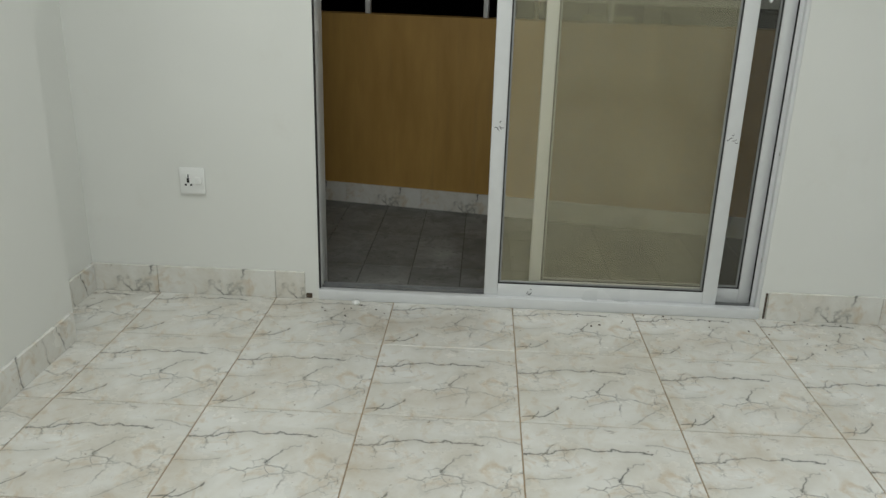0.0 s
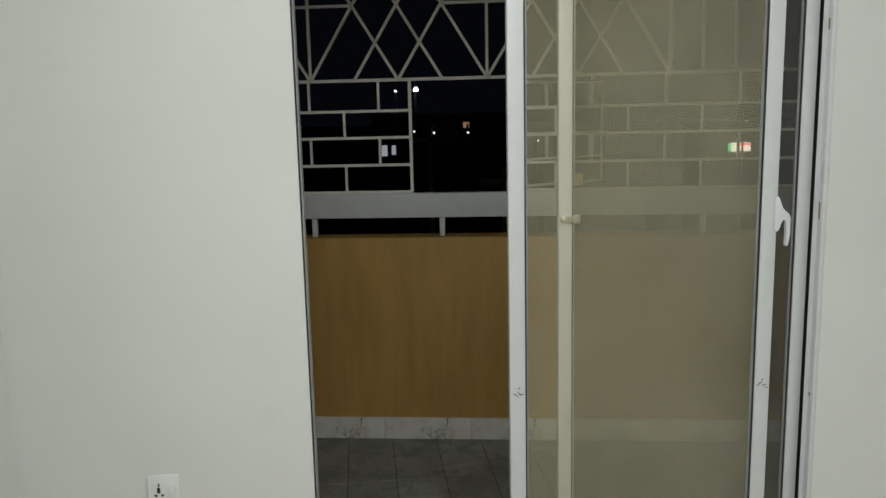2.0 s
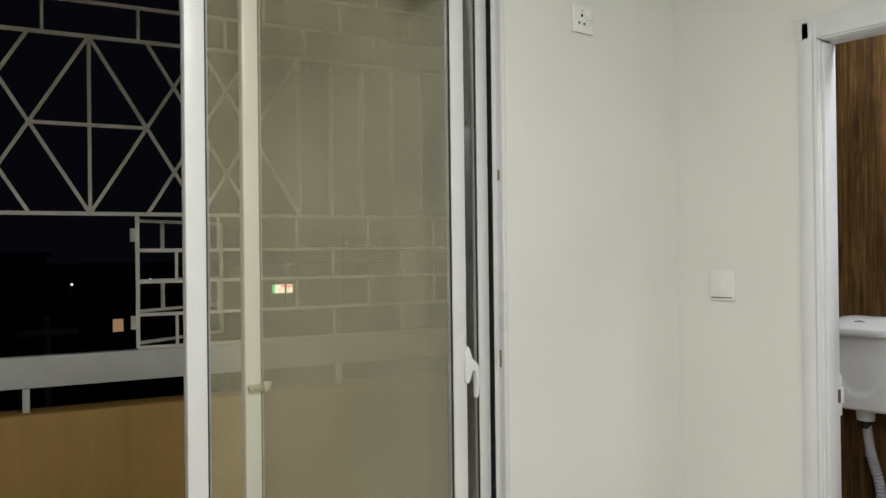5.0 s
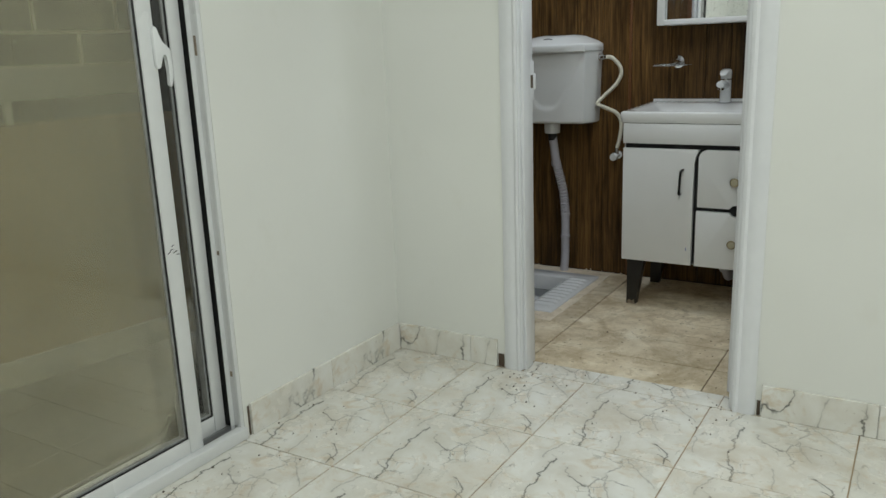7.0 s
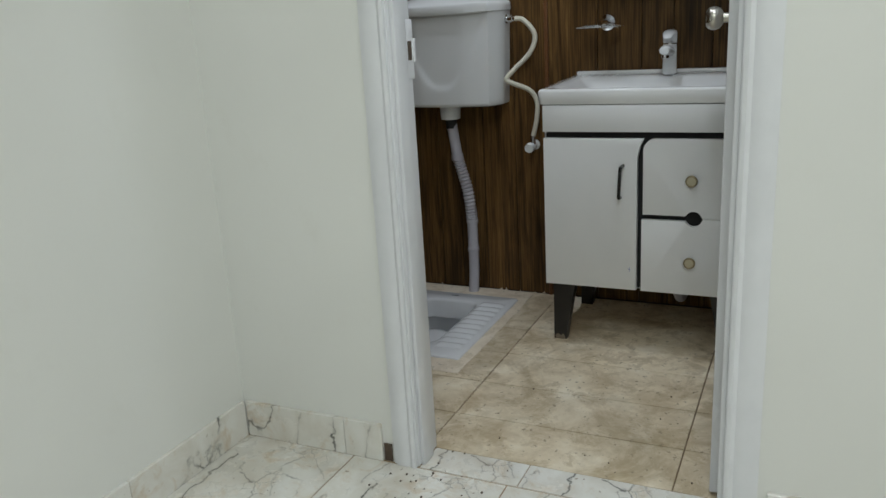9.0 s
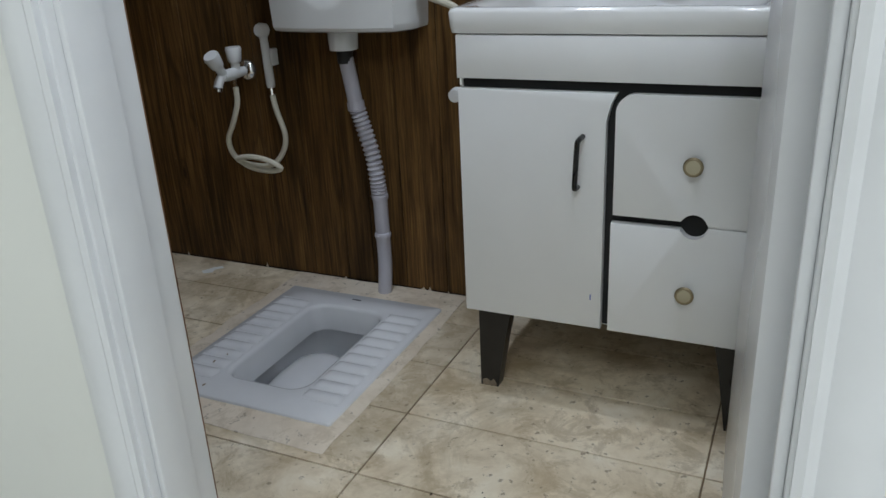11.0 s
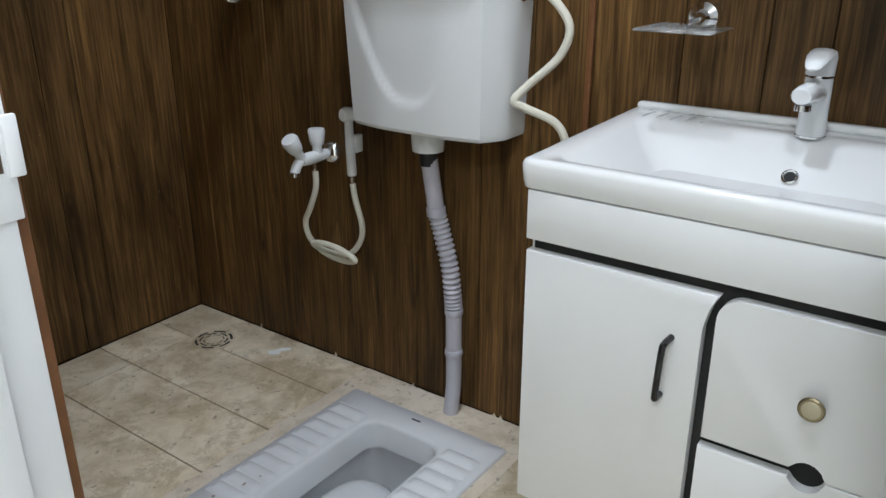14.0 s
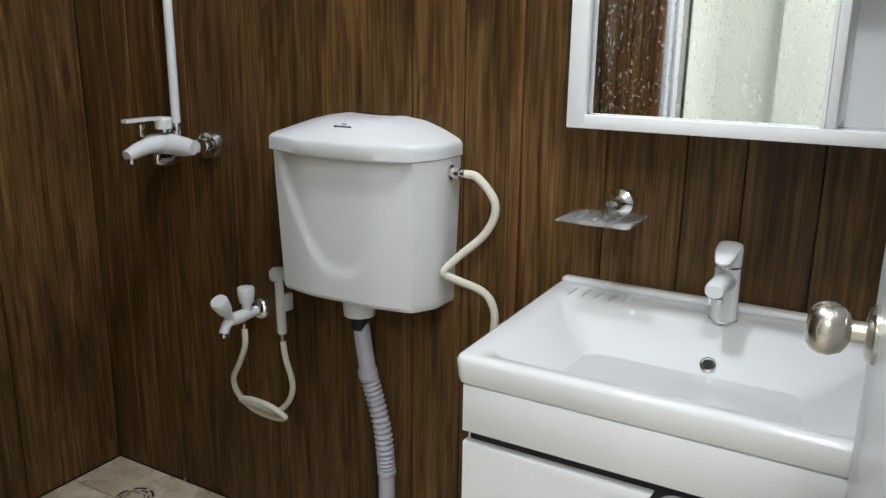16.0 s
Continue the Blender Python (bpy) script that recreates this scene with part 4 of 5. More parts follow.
part("body", lathe([(-0.003, 0.0225), (0.05, 0.0215), (0.085, 0.021), (0.088, 0.0205)], (3.045, 2.045, 0.8225), (0, 0, 1)), PLASTIC, tap)
part("ring", lathe([(0.088, 0.0195), (0.092, 0.0195)], (3.045, 2.045, 0.8225), (0, 0, 1)), CHROME, tap)
part("cap", lathe([(0.092, 0.0215), (0.120, 0.022), (0.127, 0.020), (0.130, 0.013), (0.130, 0.0)], (3.045, 2.045, 0.8225), (0, 0, 1)), PLASTIC, tap)
part("lever", loft([[(x, 2.045 + w * math.cos(a), z + h * math.sin(a)) for a in [k * math.pi / 6 for k in range(12)]] for x, w, z, h in ((3.058, 0.014, 0.949, 0.003), (3.050, 0.020, 0.949, 0.006), (3.02, 0.019, 0.945, 0.006), (2.998, 0.015, 0.938, 0.005), (2.984, 0.011, 0.932, 0.004), (2.980, 0.006, 0.930, 0.002))]), PLASTIC, tap)
bm = loft([[(x, 2.045 + s * w, z + q * h) for s, q in [(math.cos(k * math.pi / 8), math.sin(k * math.pi / 8)) for k in range(16)]] for x, w, z, h in ((3.045, 0.018, 0.886, 0.017), (3.01, 0.0175, 0.892, 0.0165), (2.97, 0.017, 0.896, 0.015), (2.945, 0.0165, 0.896, 0.014), (2.938, 0.014, 0.895, 0.011))])
spout = part("spout", bm, PLASTIC, tap)
part("aerator", lathe([(0, 0.0125), (0.009, 0.0125)], (2.955, 2.045, 0.873), (0, 0, 1), seg=20), CHROME, spout, "chrome aerator")

# ---- soap dish ----
soap = thing("soap_dish", (3.13, 2.262, 0.985), "clear plastic soap dish on a round chrome wall bracket", "soap dish")
part("flange", lathe([(0, 0.030), (0.006, 0.030), (0.016, 0.026), (0.022, 0.014), (0.055, 0.010)], (3.129, 2.262, 0.985), (-1, 0, 0.0)), CHROME, soap)
bm = bmesh.new()
box((2.955, 2.195, 0.972), (3.075, 2.325, 0.977), 0.002, bm)
for y in (2.222, 2.242, 2.262, 2.282, 2.302):
    box((2.975, y - 0.003, 0.977), (3.05, y + 0.003, 0.981), 0.001, bm)
part("dish", bm, CLEAR, soap, "clear plastic dish with ribs, lightened by a white film")

# ---- tumbler holder ----
tumbler = thing("tumbler_holder", (3.13, 2.512, 1.42), "clear plastic tumbler in a chrome ring holder on the panelled wall", "tumbler holder")
part("flange", lathe([(0, 0.028), (0.006, 0.028), (0.015, 0.022), (0.020, 0.009), (0.030, 0.008)], (3.129, 2.512, 1.420), (-1, 0, 0)), CHROME, tumbler)
bm = lathe([(-0.007, 0.0352), (0.007, 0.0352), (0.007, 0.0372), (-0.007, 0.0372), (-0.007, 0.0352)], (3.062, 2.512, 1.420), (0, 0, 1), seg=32)
part("ring", bm, CHROME, tumbler, "chrome holding ring")
cup = part("tumbler", lathe([(0, 0.0), (0.001, 0.026), (0.004, 0.028), (0.112, 0.0335), (0.113, 0.0325), (0.006, 0.0265), (0.005, 0.0)], (3.062, 2.512, 1.398), (0, 0, 1), seg=32), CLEAR, tumbler, "clear tumbler, lightened by a white film")
cup.visible_shadow = False

# ---- mirror cabinet ----
MX, MY0, MY1, MZ0, MZ1 = 2.952, 1.712, 2.313, 1.137, 1.75
cab = thing("mirror_cabinet", (3.13, 2.02, 1.137), "white mirror cabinet with an open side shelf on the wall", "mirror cabinet")
for name, a, b in (("side", (MX + 0.016, MY1 - 0.012, MZ0), (3.128, MY1, MZ1)), ("side", (MX + 0.016, MY0, MZ0), (3.128, MY0 + 0.012, MZ1)),
                   ("bottom", (MX + 0.016, MY0 + 0.012, MZ0), (3.128, MY1 - 0.012, MZ0 + 0.012)), ("top", (MX + 0.016, MY0 + 0.012, MZ1 - 0.012), (3.128, MY1 - 0.012, MZ1)),
                   ("back", (3.118, MY0 + 0.012, MZ0 + 0.012), (3.128, MY1 - 0.012, MZ1 - 0.012))):
    part(name, box(a, b, 0.0006, seg=1), LACQUER, cab)
part("divider", box((MX + 0.0012, 1.905, MZ0 + 0.0225), (3.117, 1.919, MZ1 - 0.0225), 0.0005), LACQUER, cab)
bm = bmesh.new()
box((MX, MY1 - 0.030, MZ0), (MX + 0.0155, MY1, MZ1), 0.001, bm)
box((MX, MY0, MZ0), (MX + 0.0155, MY1 - 0.030, MZ0 + 0.022), 0.001, bm)
box((MX, MY0, MZ1 - 0.022), (MX + 0.0155, MY1 - 0.030, MZ1), 0.001, bm)
box((MX + 0.0005, 1.9195, MZ0 + 0.022), (MX + 0.0155, 1.926, MZ1 - 0.022), 0, bm)
part("mirror_frame", bm, LACQUER, cab)
part("mirror", box((MX + 0.022, 1.920, MZ0 + 0.014), (MX + 0.027, MY1 - 0.014, MZ1 - 0.014)), MIRROR, cab, "water-spotted mirror")
part("shelf", box((MX + 0.02, MY0 + 0.013, 1.44), (3.117, 1.904, 1.452), 0.001), LACQUER, cab)

# ---- cistern ----
TC, TB = 2.820, 3.128
cistern = thing("cistern", (TB, TC, 0.70), "white plastic flushing cistern hung on the wood-panelled wall", "cistern")


def tank_plan(w, side, deep, z, swell=None):
    """Plan of the tank: flat back, straight sides, bowed front."""
    n = 40
    pts = [(TB, TC + w, z), (TB - side * 0.5, TC + w, z)]
    for k in range(n + 1):
        u = 1 - 2 * k / n
        x = TB - side - (deep - side) * (1 - 0.25 * max(0, (abs(u) - 0.38) / 0.48) ** 1.3 if abs(u) < 0.86 else 0.75 * (1 - abs(u)) / 0.14)
        if swell:
            x -= swell(u, z)
        pts.append((x, TC + w * u, z))
    return pts + [(TB - side * 0.5, TC - w, z), (TB, TC - w, z)]


def step(e0, e1, v):
    t = min(1, max(0, (v - e0) / (e1 - e0)))
    return t * t * (3 - 2 * t)


def u_panel(u, z):
    h = (z - 0.734) / 0.31
    width = 0.80 * max(0.0, min(1, (h - 0.16) / 0.84)) ** 0.5 if h > 0.16 else 0
    return -0.0065 * (1 - step(width - 0.05, width + 0.02, abs(u))) * step(0.14, 0.24, h)


loops = [tank_plan(0.186, 0.066, 0.128, 0.722), tank_plan(0.196, 0.073, 0.140, 0.726), tank_plan(0.199, 0.075, 0.145, 0.734, u_panel)]
for k in range(1, 31):
    f = k / 30
    loops.append(tank_plan(0.199 + 0.012 * f, 0.075 + 0.004 * f, 0.145 + 0.011 * f, 0.734 + 0.310 * f, u_panel))
part("tank", loft(loops), PLASTIC, cistern, angle=28)


def lid_loop(s, dz, flat=False):
    out = []
    for x, y, z in tank_plan(0.214, 0.085, 0.166, 0):
        u = s * (y - TC) / 0.220
        cx, cy = TB - 0.085, TC
        back = min(1, max(0, ((cx + (x - cx) * s) - (TB - 0.166)) / 0.13))
        arch = 0.057 * (1 - abs(u) ** 2.0) * (0 if flat else back * (1.35 - 0.35 * back))
        out.append((min(TB, cx + (x - cx) * s) if x < TB - 1e-6 else TB, cy + (y - cy) * s, dz + (0.004 * u * u * max(0, 1.066 - dz) / 0.026 if flat else arch)))
    return out


bm = loft([lid_loop(0.975, 1.040, True), lid_loop(1.0, 1.043, True), lid_loop(1.0, 1.060, True), lid_loop(0.997, 1.0665), lid_loop(0.985, 1.0698), lid_loop(0.96, 1.0714), lid_loop(0.92, 1.072), lid_loop(0.8, 1.0725), lid_loop(0.6, 1.0725), lid_loop(0.35, 1.0725), lid_loop(0.1, 1.0725)])
lid = part("lid", bm, PLASTIC, cistern, angle=38)
bm = bmesh.new()
for k in range(6):
    box((3.010, 2.805 + k * 0.0075, 1.0965), (3.0155, 2.810 + k * 0.0075, 1.1013), 0, bm)
box((3.021, 2.823, 1.1000), (3.0235, 2.835, 1.1050), 0, bm)
part("printed_mark", bm, INK, lid, "tiny unreadable dark print")
part("outlet_collar", lathe([(-0.026, 0.038), (0, 0.038), (0.028, 0.036), (0.030, 0.026)], (3.066, 2.83, 0.701), (0, 0, -1)), PLASTIC, cistern)
part("coupling", lathe([(0.028, 0.021), (0.062, 0.020)], (3.066, 2.83, 0.701), (0, -0.02, -1)), SEAL_AND_SHADE, cistern, "black rubber coupling")
inlet = part("inlet_nut", lathe([(0, 0.016), (0.010, 0.016), (0.011, 0.011), (0.020, 0.011), (0.021, 0.014), (0.032, 0.014), (0.033, 0.009), (0.042, 0.009)], (3.085, 2.617, 1.015), (0, -1, 0), seg=12), CHROME, cistern, "chrome inlet nut")

pipe = thing("flush_pipe", (3.09, 2.775, 0), "grey corrugated flush pipe from cistern to floor", "pipe")
PTS = [(3.066, 2.829, 0.662), (3.070, 2.822, 0.60), (3.074, 2.815, 0.535)]
part("upper_pipe", tube(PTS, 0.0195, seg=16), PVC, pipe)
part("collar", lathe([(0, 0.0225), (0.02, 0.0225), (0.022, 0.02)], (3.074, 2.8155, 0.540), (0, -0.1, -1)), PVC, pipe)
part("corrugated_hose", tube([(3.074, 2.814, 0.53), (3.080, 2.800, 0.47), (3.083, 2.783, 0.40), (3.084, 2.775, 0.33), (3.085, 2.772, 0.28)], lambda s: 0.0195 + 0.0028 * math.sin(s * 2 * math.pi * 21), seg=16, per=44), PVC, pipe, "ribbed grey plastic hose")
part("lower_pipe", tube([(3.085, 2.772, 0.285), (3.086, 2.772, 0.19), (3.088, 2.774, 0.08), (3.078, 2.776, -0.005)], 0.0195, seg=16), PVC, pipe)
for z in (0.275, 0.165):
    part("joint", lathe([(0, 0.021), (0.004, 0.0225), (0.012, 0.0225), (0.016, 0.021)], (3.0855, 2.772, z), (0, 0, 1)), PVC, pipe)

feed = thing("feed_hose", (3.12, 2.55, 0.58), "cream flexible water hose with plastic angle valve", "hose")
part("hose", tube([(3.085, 2.577, 1.015), (3.085, 2.545, 1.008), (3.088, 2.507, 0.958), (3.085, 2.524, 0.90), (3.066, 2.580, 0.842), (3.050, 2.602, 0.812), (3.062, 2.583, 0.797), (3.092, 2.530, 0.768), (3.10, 2.508, 0.725), (3.10, 2.512, 0.66), (3.10, 2.527, 0.60)], 0.0085, seg=10), HOSE, feed)
part("nut", lathe([(0, 0.010), (0.03, 0.010)], (3.10, 2.527, 0.578), (0, 0, 1), seg=8), CHROME, feed)
bm = lathe([(0, 0.018), (0.006, 0.018), (0.008, 0.010), (0.05, 0.010)], (3.129, 2.527, 0.572), (-1, 0, 0), seg=16)
lathe([(0, 0.008), (0.012, 0.008), (0.014, 0.018), (0.032, 0.016), (0.034, 0.0)], (3.085, 2.527, 0.572), (-1, 0, -0.1), bm, 14)
part("valve", bm, PLASTIC, feed, "white plastic angle valve")

# ---- squat pan ----
pan = thing("squat_pan", (2.735, 2.806, 0.012), "pale blue-white ceramic squat toilet pan set into the floor", "squat toilet")
QX, QY = 2.7355, 2.806


def pan_loop(cx, cy, hx, hy, r, z):
    return rounded(cx, cy, hx, hy, r, z, 8)


bm = loft([pan_loop(QX, QY, 0.262, 0.212, 0.012, -0.26), pan_loop(QX, QY, 0.262, 0.212, 0.012, -0.004), pan_loop(QX, QY, 0.283, 0.234, 0.008, -0.002), pan_loop(QX, QY, 0.283, 0.234, 0.008, 0.008), pan_loop(QX, QY, 0.279, 0.230, 0.008, 0.012),
           pan_loop(2.740, QY, 0.206, 0.117, 0.050, 0.012), pan_loop(2.740, QY, 0.200, 0.111, 0.048, 0.010), pan_loop(2.740, QY, 0.196, 0.107, 0.046, 0.002), pan_loop(2.740, QY, 0.192, 0.103, 0.044, -0.060),
           pan_loop(2.745, QY, 0.205, 0.112, 0.05, -0.068), pan_loop(2.75, QY, 0.210, 0.116, 0.05, -0.12), pan_loop(2.75, QY, 0.205, 0.110, 0.05, -0.22), pan_loop(2.76, QY, 0.19, 0.09, 0.04, -0.24)])
part("bowl", bm, PAN_CERAMIC, pan, angle=50)
loops = []
for k in range(15):
    s = k / 14
    x = 2.545 + 0.325 * s
    r = 0.094 * math.sqrt(max(0.02, 1 - max(0, (s - 0.62) / 0.38) ** 2.4))
    top = -0.060 + 0.022 * math.sin(s * math.pi)
    loops.append([(x, QY + r * math.cos(math.pi * q / 12), top - 0.135 + 0.135 * (r / 0.094) ** 0.6 * math.sin(math.pi * q / 12) ** 0.55) for q in range(13)])
part("inner_slope", loft(loops, close=False, cap=False), PAN_CERAMIC, pan, angle=60)
for y0, y1 in ((2.592, 2.684), (2.930, 3.022)):
    rest = part("foot_rest", box((2.515, y0 - 0.003, 0.0118), (2.945, y1 + 0.003, 0.0132), 0.0006, seg=1), PAN_CERAMIC, pan)
    for k in range(10):
        x = 2.538 + k * 0.0425
        bm = loft([[(x + dx, y, 0.0126 + h * f) for dx, h in ((-0.0195, 0), (-0.013, 0.0062), (-0.004, 0.0082), (0.008, 0.0068), (0.0195, 0))]
                   for y, f in ((y0 - 0.002, 0.02), (y0 + 0.003, 0.45), (y0 + 0.012, 0.92), (y0 + 0.02, 1), (y1 - 0.02, 1), (y1 - 0.012, 0.92), (y1 - 0.003, 0.45), (y1 + 0.002, 0.02))])
        part("rib", bm, PAN_CERAMIC, rest)
part("printed_mark", box((2.985, 2.802, 0.0120), (2.990, 2.828, 0.0128)), INK, pan, "tiny unreadable print")
rng = random.Random(4)
for x, y, r in ((2.497, 2.975, 0.011), (2.512, 2.992, 0.006), (2.475, 2.945, 0.013), (2.488, 2.925, 0.007), (2.572, 2.962, 0.006), (2.610, 2.955, 0.003)):
    turn = rng.uniform(0, 3.1)
    pts = []
    for q in range(11):
        a, g = q * 0.571, r * rng.uniform(0.35, 1.1)
        u, v = g * math.cos(a), 0.6 * g * math.sin(a)
        pts.append((x + u * math.cos(turn) - v * math.sin(turn), y + u * math.sin(turn) + v * math.cos(turn)))
    part("mud_mark", prism(pts, "z", 0.0118 if x < 2.516 else 0.0180, 0.0124 if x < 2.516 else 0.0206), MUD, pan, "dried brown mud smear")

# cement bed round the pan, with an uneven edge
rng = random.Random(9)
bm = bmesh.new()
ring_out, ring_in = [], []
for (x0, y0), (x1, y1), n in (((2.375, 2.540), (3.129, 2.540), 18), ((3.129, 2.540), (3.129, 3.092), 8), ((3.129, 3.092), (2.375, 3.092), 18), ((2.375, 3.092), (2.375, 2.540), 12)):
    for k in range(n):
        f = k / n
        ring_out.append((min(3.129, x0 + (x1 - x0) * f + rng.gauss(0, 0.0022)), y0 + (y1 - y0) * f + rng.gauss(0, 0.0022)))
for x, y in ring_out:
    ring_in.append((min(max(x, QX - 0.265), QX + 0.265), min(max(y, QY - 0.215), QY + 0.215)))
loft([[(x, y, -0.002) for x, y in ring_out], [(x, y, 0.0008) for x, y in ring_out], [(x + 0.02 * (QX - x), y + 0.02 * (QY - y), 0.0030) for x, y in ring_out], [(x, y, 0.0045 + rng.uniform(0, 0.0015)) for x, y in ring_in]], bm, cap=False)
solid("cement_bed", bm, CEMENT, "pale cement bedding spread round the squat pan", "cement")
drain = thing("floor_drain", (2.988, 3.575, 0.0), "round slotted floor drain cover set in a tile", "drain")
part("cover", lathe([(0, 0.062), (0.0012, 0.062), (0.0016, 0.058), (0.0016, 0.0)], (2.988, 3.575, 0.0002), (0, 0, 1), seg=32), BATH_TILE, drain)
bm = bmesh.new()
for ri, ro, n, off in ((0.048, 0.055, 6, 0), (0.037, 0.042, 6, 30), (0.027, 0.030, 6, 0)):
    for k in range(n):
        a0, a1 = radians(k * 360 / n + off + 9), radians((k + 1) * 360 / n + off - 9)
        pts = [(2.988 + ro * math.cos(a0 + (a1 - a0) * q / 5), 3.575 + ro * math.sin(a0 + (a1 - a0) * q / 5)) for q in range(6)]
        pts += [(2.988 + ri * math.cos(a1 - (a1 - a0) * q / 5), 3.575 + ri * math.sin(a1 - (a1 - a0) * q / 5)) for q in range(6)]
        prism(pts, "z", 0.0017, 0.0022, bm)
# Black pieces on the cover stand for the shade in its slots.
part("slots", bm, DARK, drain)
scrap = thing("paper_scrap", (3.06, 3.37, 0), "small torn scrap of white paper on the bathroom floor", "litter")
part("sheet", prism([(3.02, 3.375), (3.035, 3.352), (3.055, 3.358), (3.075, 3.34), (3.085, 3.352), (3.07, 3.372), (3.05, 3.380), (3.035, 3.392)], "z", 0.0006, 0.0022), SWITCH, scrap)

# ---- shower mixer ----
mixer = thing("shower_mixer", (3.13, 3.40, 1.01), "white wall-mounted bath mixer tap with chrome fittings and lever", "mixer tap")
for y in (3.327, 3.473):
    fl = part("flange", lathe([(0, 0.039), (0.005, 0.039), (0.018, 0.032), (0.024, 0.014)], (3.129, y, 1.012), (-1, 0, 0)), CHROME, mixer)
    part("nut", lathe([(0.022, 0.013), (0.034, 0.013), (0.035, 0.019), (0.052, 0.019), (0.054, 0.015)], (3.129, y, 1.012), (-1, 0, 0), seg=10), CHROME, fl)
part("body", tube([(3.062, 3.318, 1.012), (3.056, 3.345, 1.014), (3.050, 3.40, 1.018), (3.056, 3.455, 1.014), (3.062, 3.482, 1.012)], lambda s: 0.0175 + 0.009 * math.sin(math.pi * s), seg=16), PLASTIC, mixer)
spout = part("spout", tube([(3.05, 3.40, 1.018), (3.01, 3.40, 1.020), (2.965, 3.40, 1.012), (2.930, 3.40, 1.000)], lambda s: 0.024 - 0.009 * s, seg=14), PLASTIC, mixer)
part("aerator", lathe([(0, 0.012), (0.012, 0.012)], (2.940, 3.40, 0.994), (0, 0, -1), seg=16), CHROME, spout)
part("diverter", lathe([(0, 0.007), (0.018, 0.006), (0.020, 0.010), (0.030, 0.011), (0.031, 0.0)], (2.975, 3.40, 1.042), (0, 0, 1), seg=14), CHROME, mixer)
part("neck_ring", lathe([(0, 0.019), (0.008, 0.019)], (3.045, 3.40, 1.048), (0, 0, 1)), CHROME, mixer)
part("cap", lathe([(0.008, 0.021), (0.03, 0.022), (0.036, 0.018), (0.037, 0.0)], (3.045, 3.40, 1.048), (0, 0, 1)), PLASTIC, mixer)
part("lever", loft([[(x, 3.40 + s * w, z + q * 0.004) for s, q in ((-1, -1), (1, -1), (1, 1), (-1, 1))] for x, w, z in ((3.05, 0.013, 1.081), (3.0, 0.011, 1.083), (2.93, 0.009, 1.082))]), PLASTIC, mixer)
part("outlet", tube([(3.02, 3.40, 0.995), (3.02, 3.40, 0.978), (3.05, 3.392, 0.975), (3.092, 3.405, 0.985), (3.094, 3.410, 1.03)], 0.010, seg=12), CHROME, mixer)
riser = part("riser", tube([(3.094, 3.410, 1.065), (3.094, 3.410, 1.5), (3.094, 3.410, 2.05)], 0.0115, seg=14, per=2), PLASTIC, mixer, "white shower riser pipe")
part("riser_nut", lathe([(0, 0.0155), (0.035, 0.0155), (0.037, 0.012)], (3.094, 3.410, 1.03), (0, 0, 1), seg=12), CHROME, mixer)
part("riser_arm", tube([(3.094, 3.410, 2.05), (3.08, 3.39, 2.10), (3.02, 3.38, 2.12), (2.86, 3.37, 2.10)], 0.0115, seg=12), PLASTIC, mixer)
part("shower_head", lathe([(0, 0.015), (0.02, 0.02), (0.04, 0.06), (0.05, 0.062), (0.051, 0.0)], (2.86, 3.37, 2.10), (0, 0, -1)), PLASTIC, mixer)

# ---- bidet tap and hand spray ----
bid = thing("bidet_tap", (3.13, 3.187, 0.605), "white two-handle tap with chrome flange beside the cistern", "tap")
part("flange", lathe([(0, 0.031), (0.004, 0.031), (0.014, 0.024), (0.020, 0.014)], (3.129, 3.187, 0.603), (-1, 0, 0)), CHROME, bid)
bm = lathe([(0.018, 0.013), (0.05, 0.015), (0.085, 0.0165), (0.11, 0.014)], (3.129, 3.187, 0.603), (-1, 0, 0.0), seg=16)
tube([(3.035, 3.187, 0.605), (3.012, 3.189, 0.598), (2.998, 3.191, 0.575)], 0.0125, bm, 12)
lathe([(0, 0.0125), (0.035, 0.0125)], (3.078, 3.187, 0.605), (0, 0, 1), bm, 14)
lathe([(0, 0.0125), (0.035, 0.0125)], (3.022, 3.187, 0.608), (-0.55, 0, 0.8), bm, 14)
part("body", bm, PLASTIC, bid)
part("handle", lathe([(0.028, 0.017), (0.034, 0.019), (0.062, 0.0225), (0.068, 0.020), (0.070, 0.0)], (3.078, 3.187, 0.605), (0, 0, 1), seg=12), PLASTIC, bid)
part("handle", lathe([(0.028, 0.017), (0.034, 0.019), (0.062, 0.0225), (0.068, 0.020), (0.070, 0.0)], (3.022, 3.187, 0.608), (-0.55, 0, 0.8), seg=12), PLASTIC, bid)
part("aerator", lathe([(0, 0.0128), (0.010, 0.0128)], (2.998, 3.191, 0.577), (-0.1, 0, -1), seg=14), CHROME, bid)
part("hose_nut", lathe([(0, 0.007), (0.02, 0.007), (0.03, 0.005)], (3.066, 3.187, 0.592), (0, 0, -1), seg=10), CHROME, bid)
spray = thing("hand_spray", (3.12, 3.10, 0.65), "white hand spray in a wall clip with a looped cream hose", "hand spray")
part("clip", box((3.104, 3.078, 0.620), (3.129, 3.094, 0.665), 0.004), PLASTIC, spray)
bm = lathe([(0, 0.0105), (0.006, 0.0125), (0.06, 0.0120), (0.13, 0.0110), (0.14, 0.013)], (3.100, 3.093, 0.562), (0.03, 0.06, 1), seg=16)
lathe([(0, 0.013), (0.006, 0.0185), (0.024, 0.0195), (0.032, 0.015), (0.033, 0.0)], (3.118, 3.098, 0.712), (-1, 0.25, 0.12), bm, 18)
part("handset", bm, PLASTIC, spray)
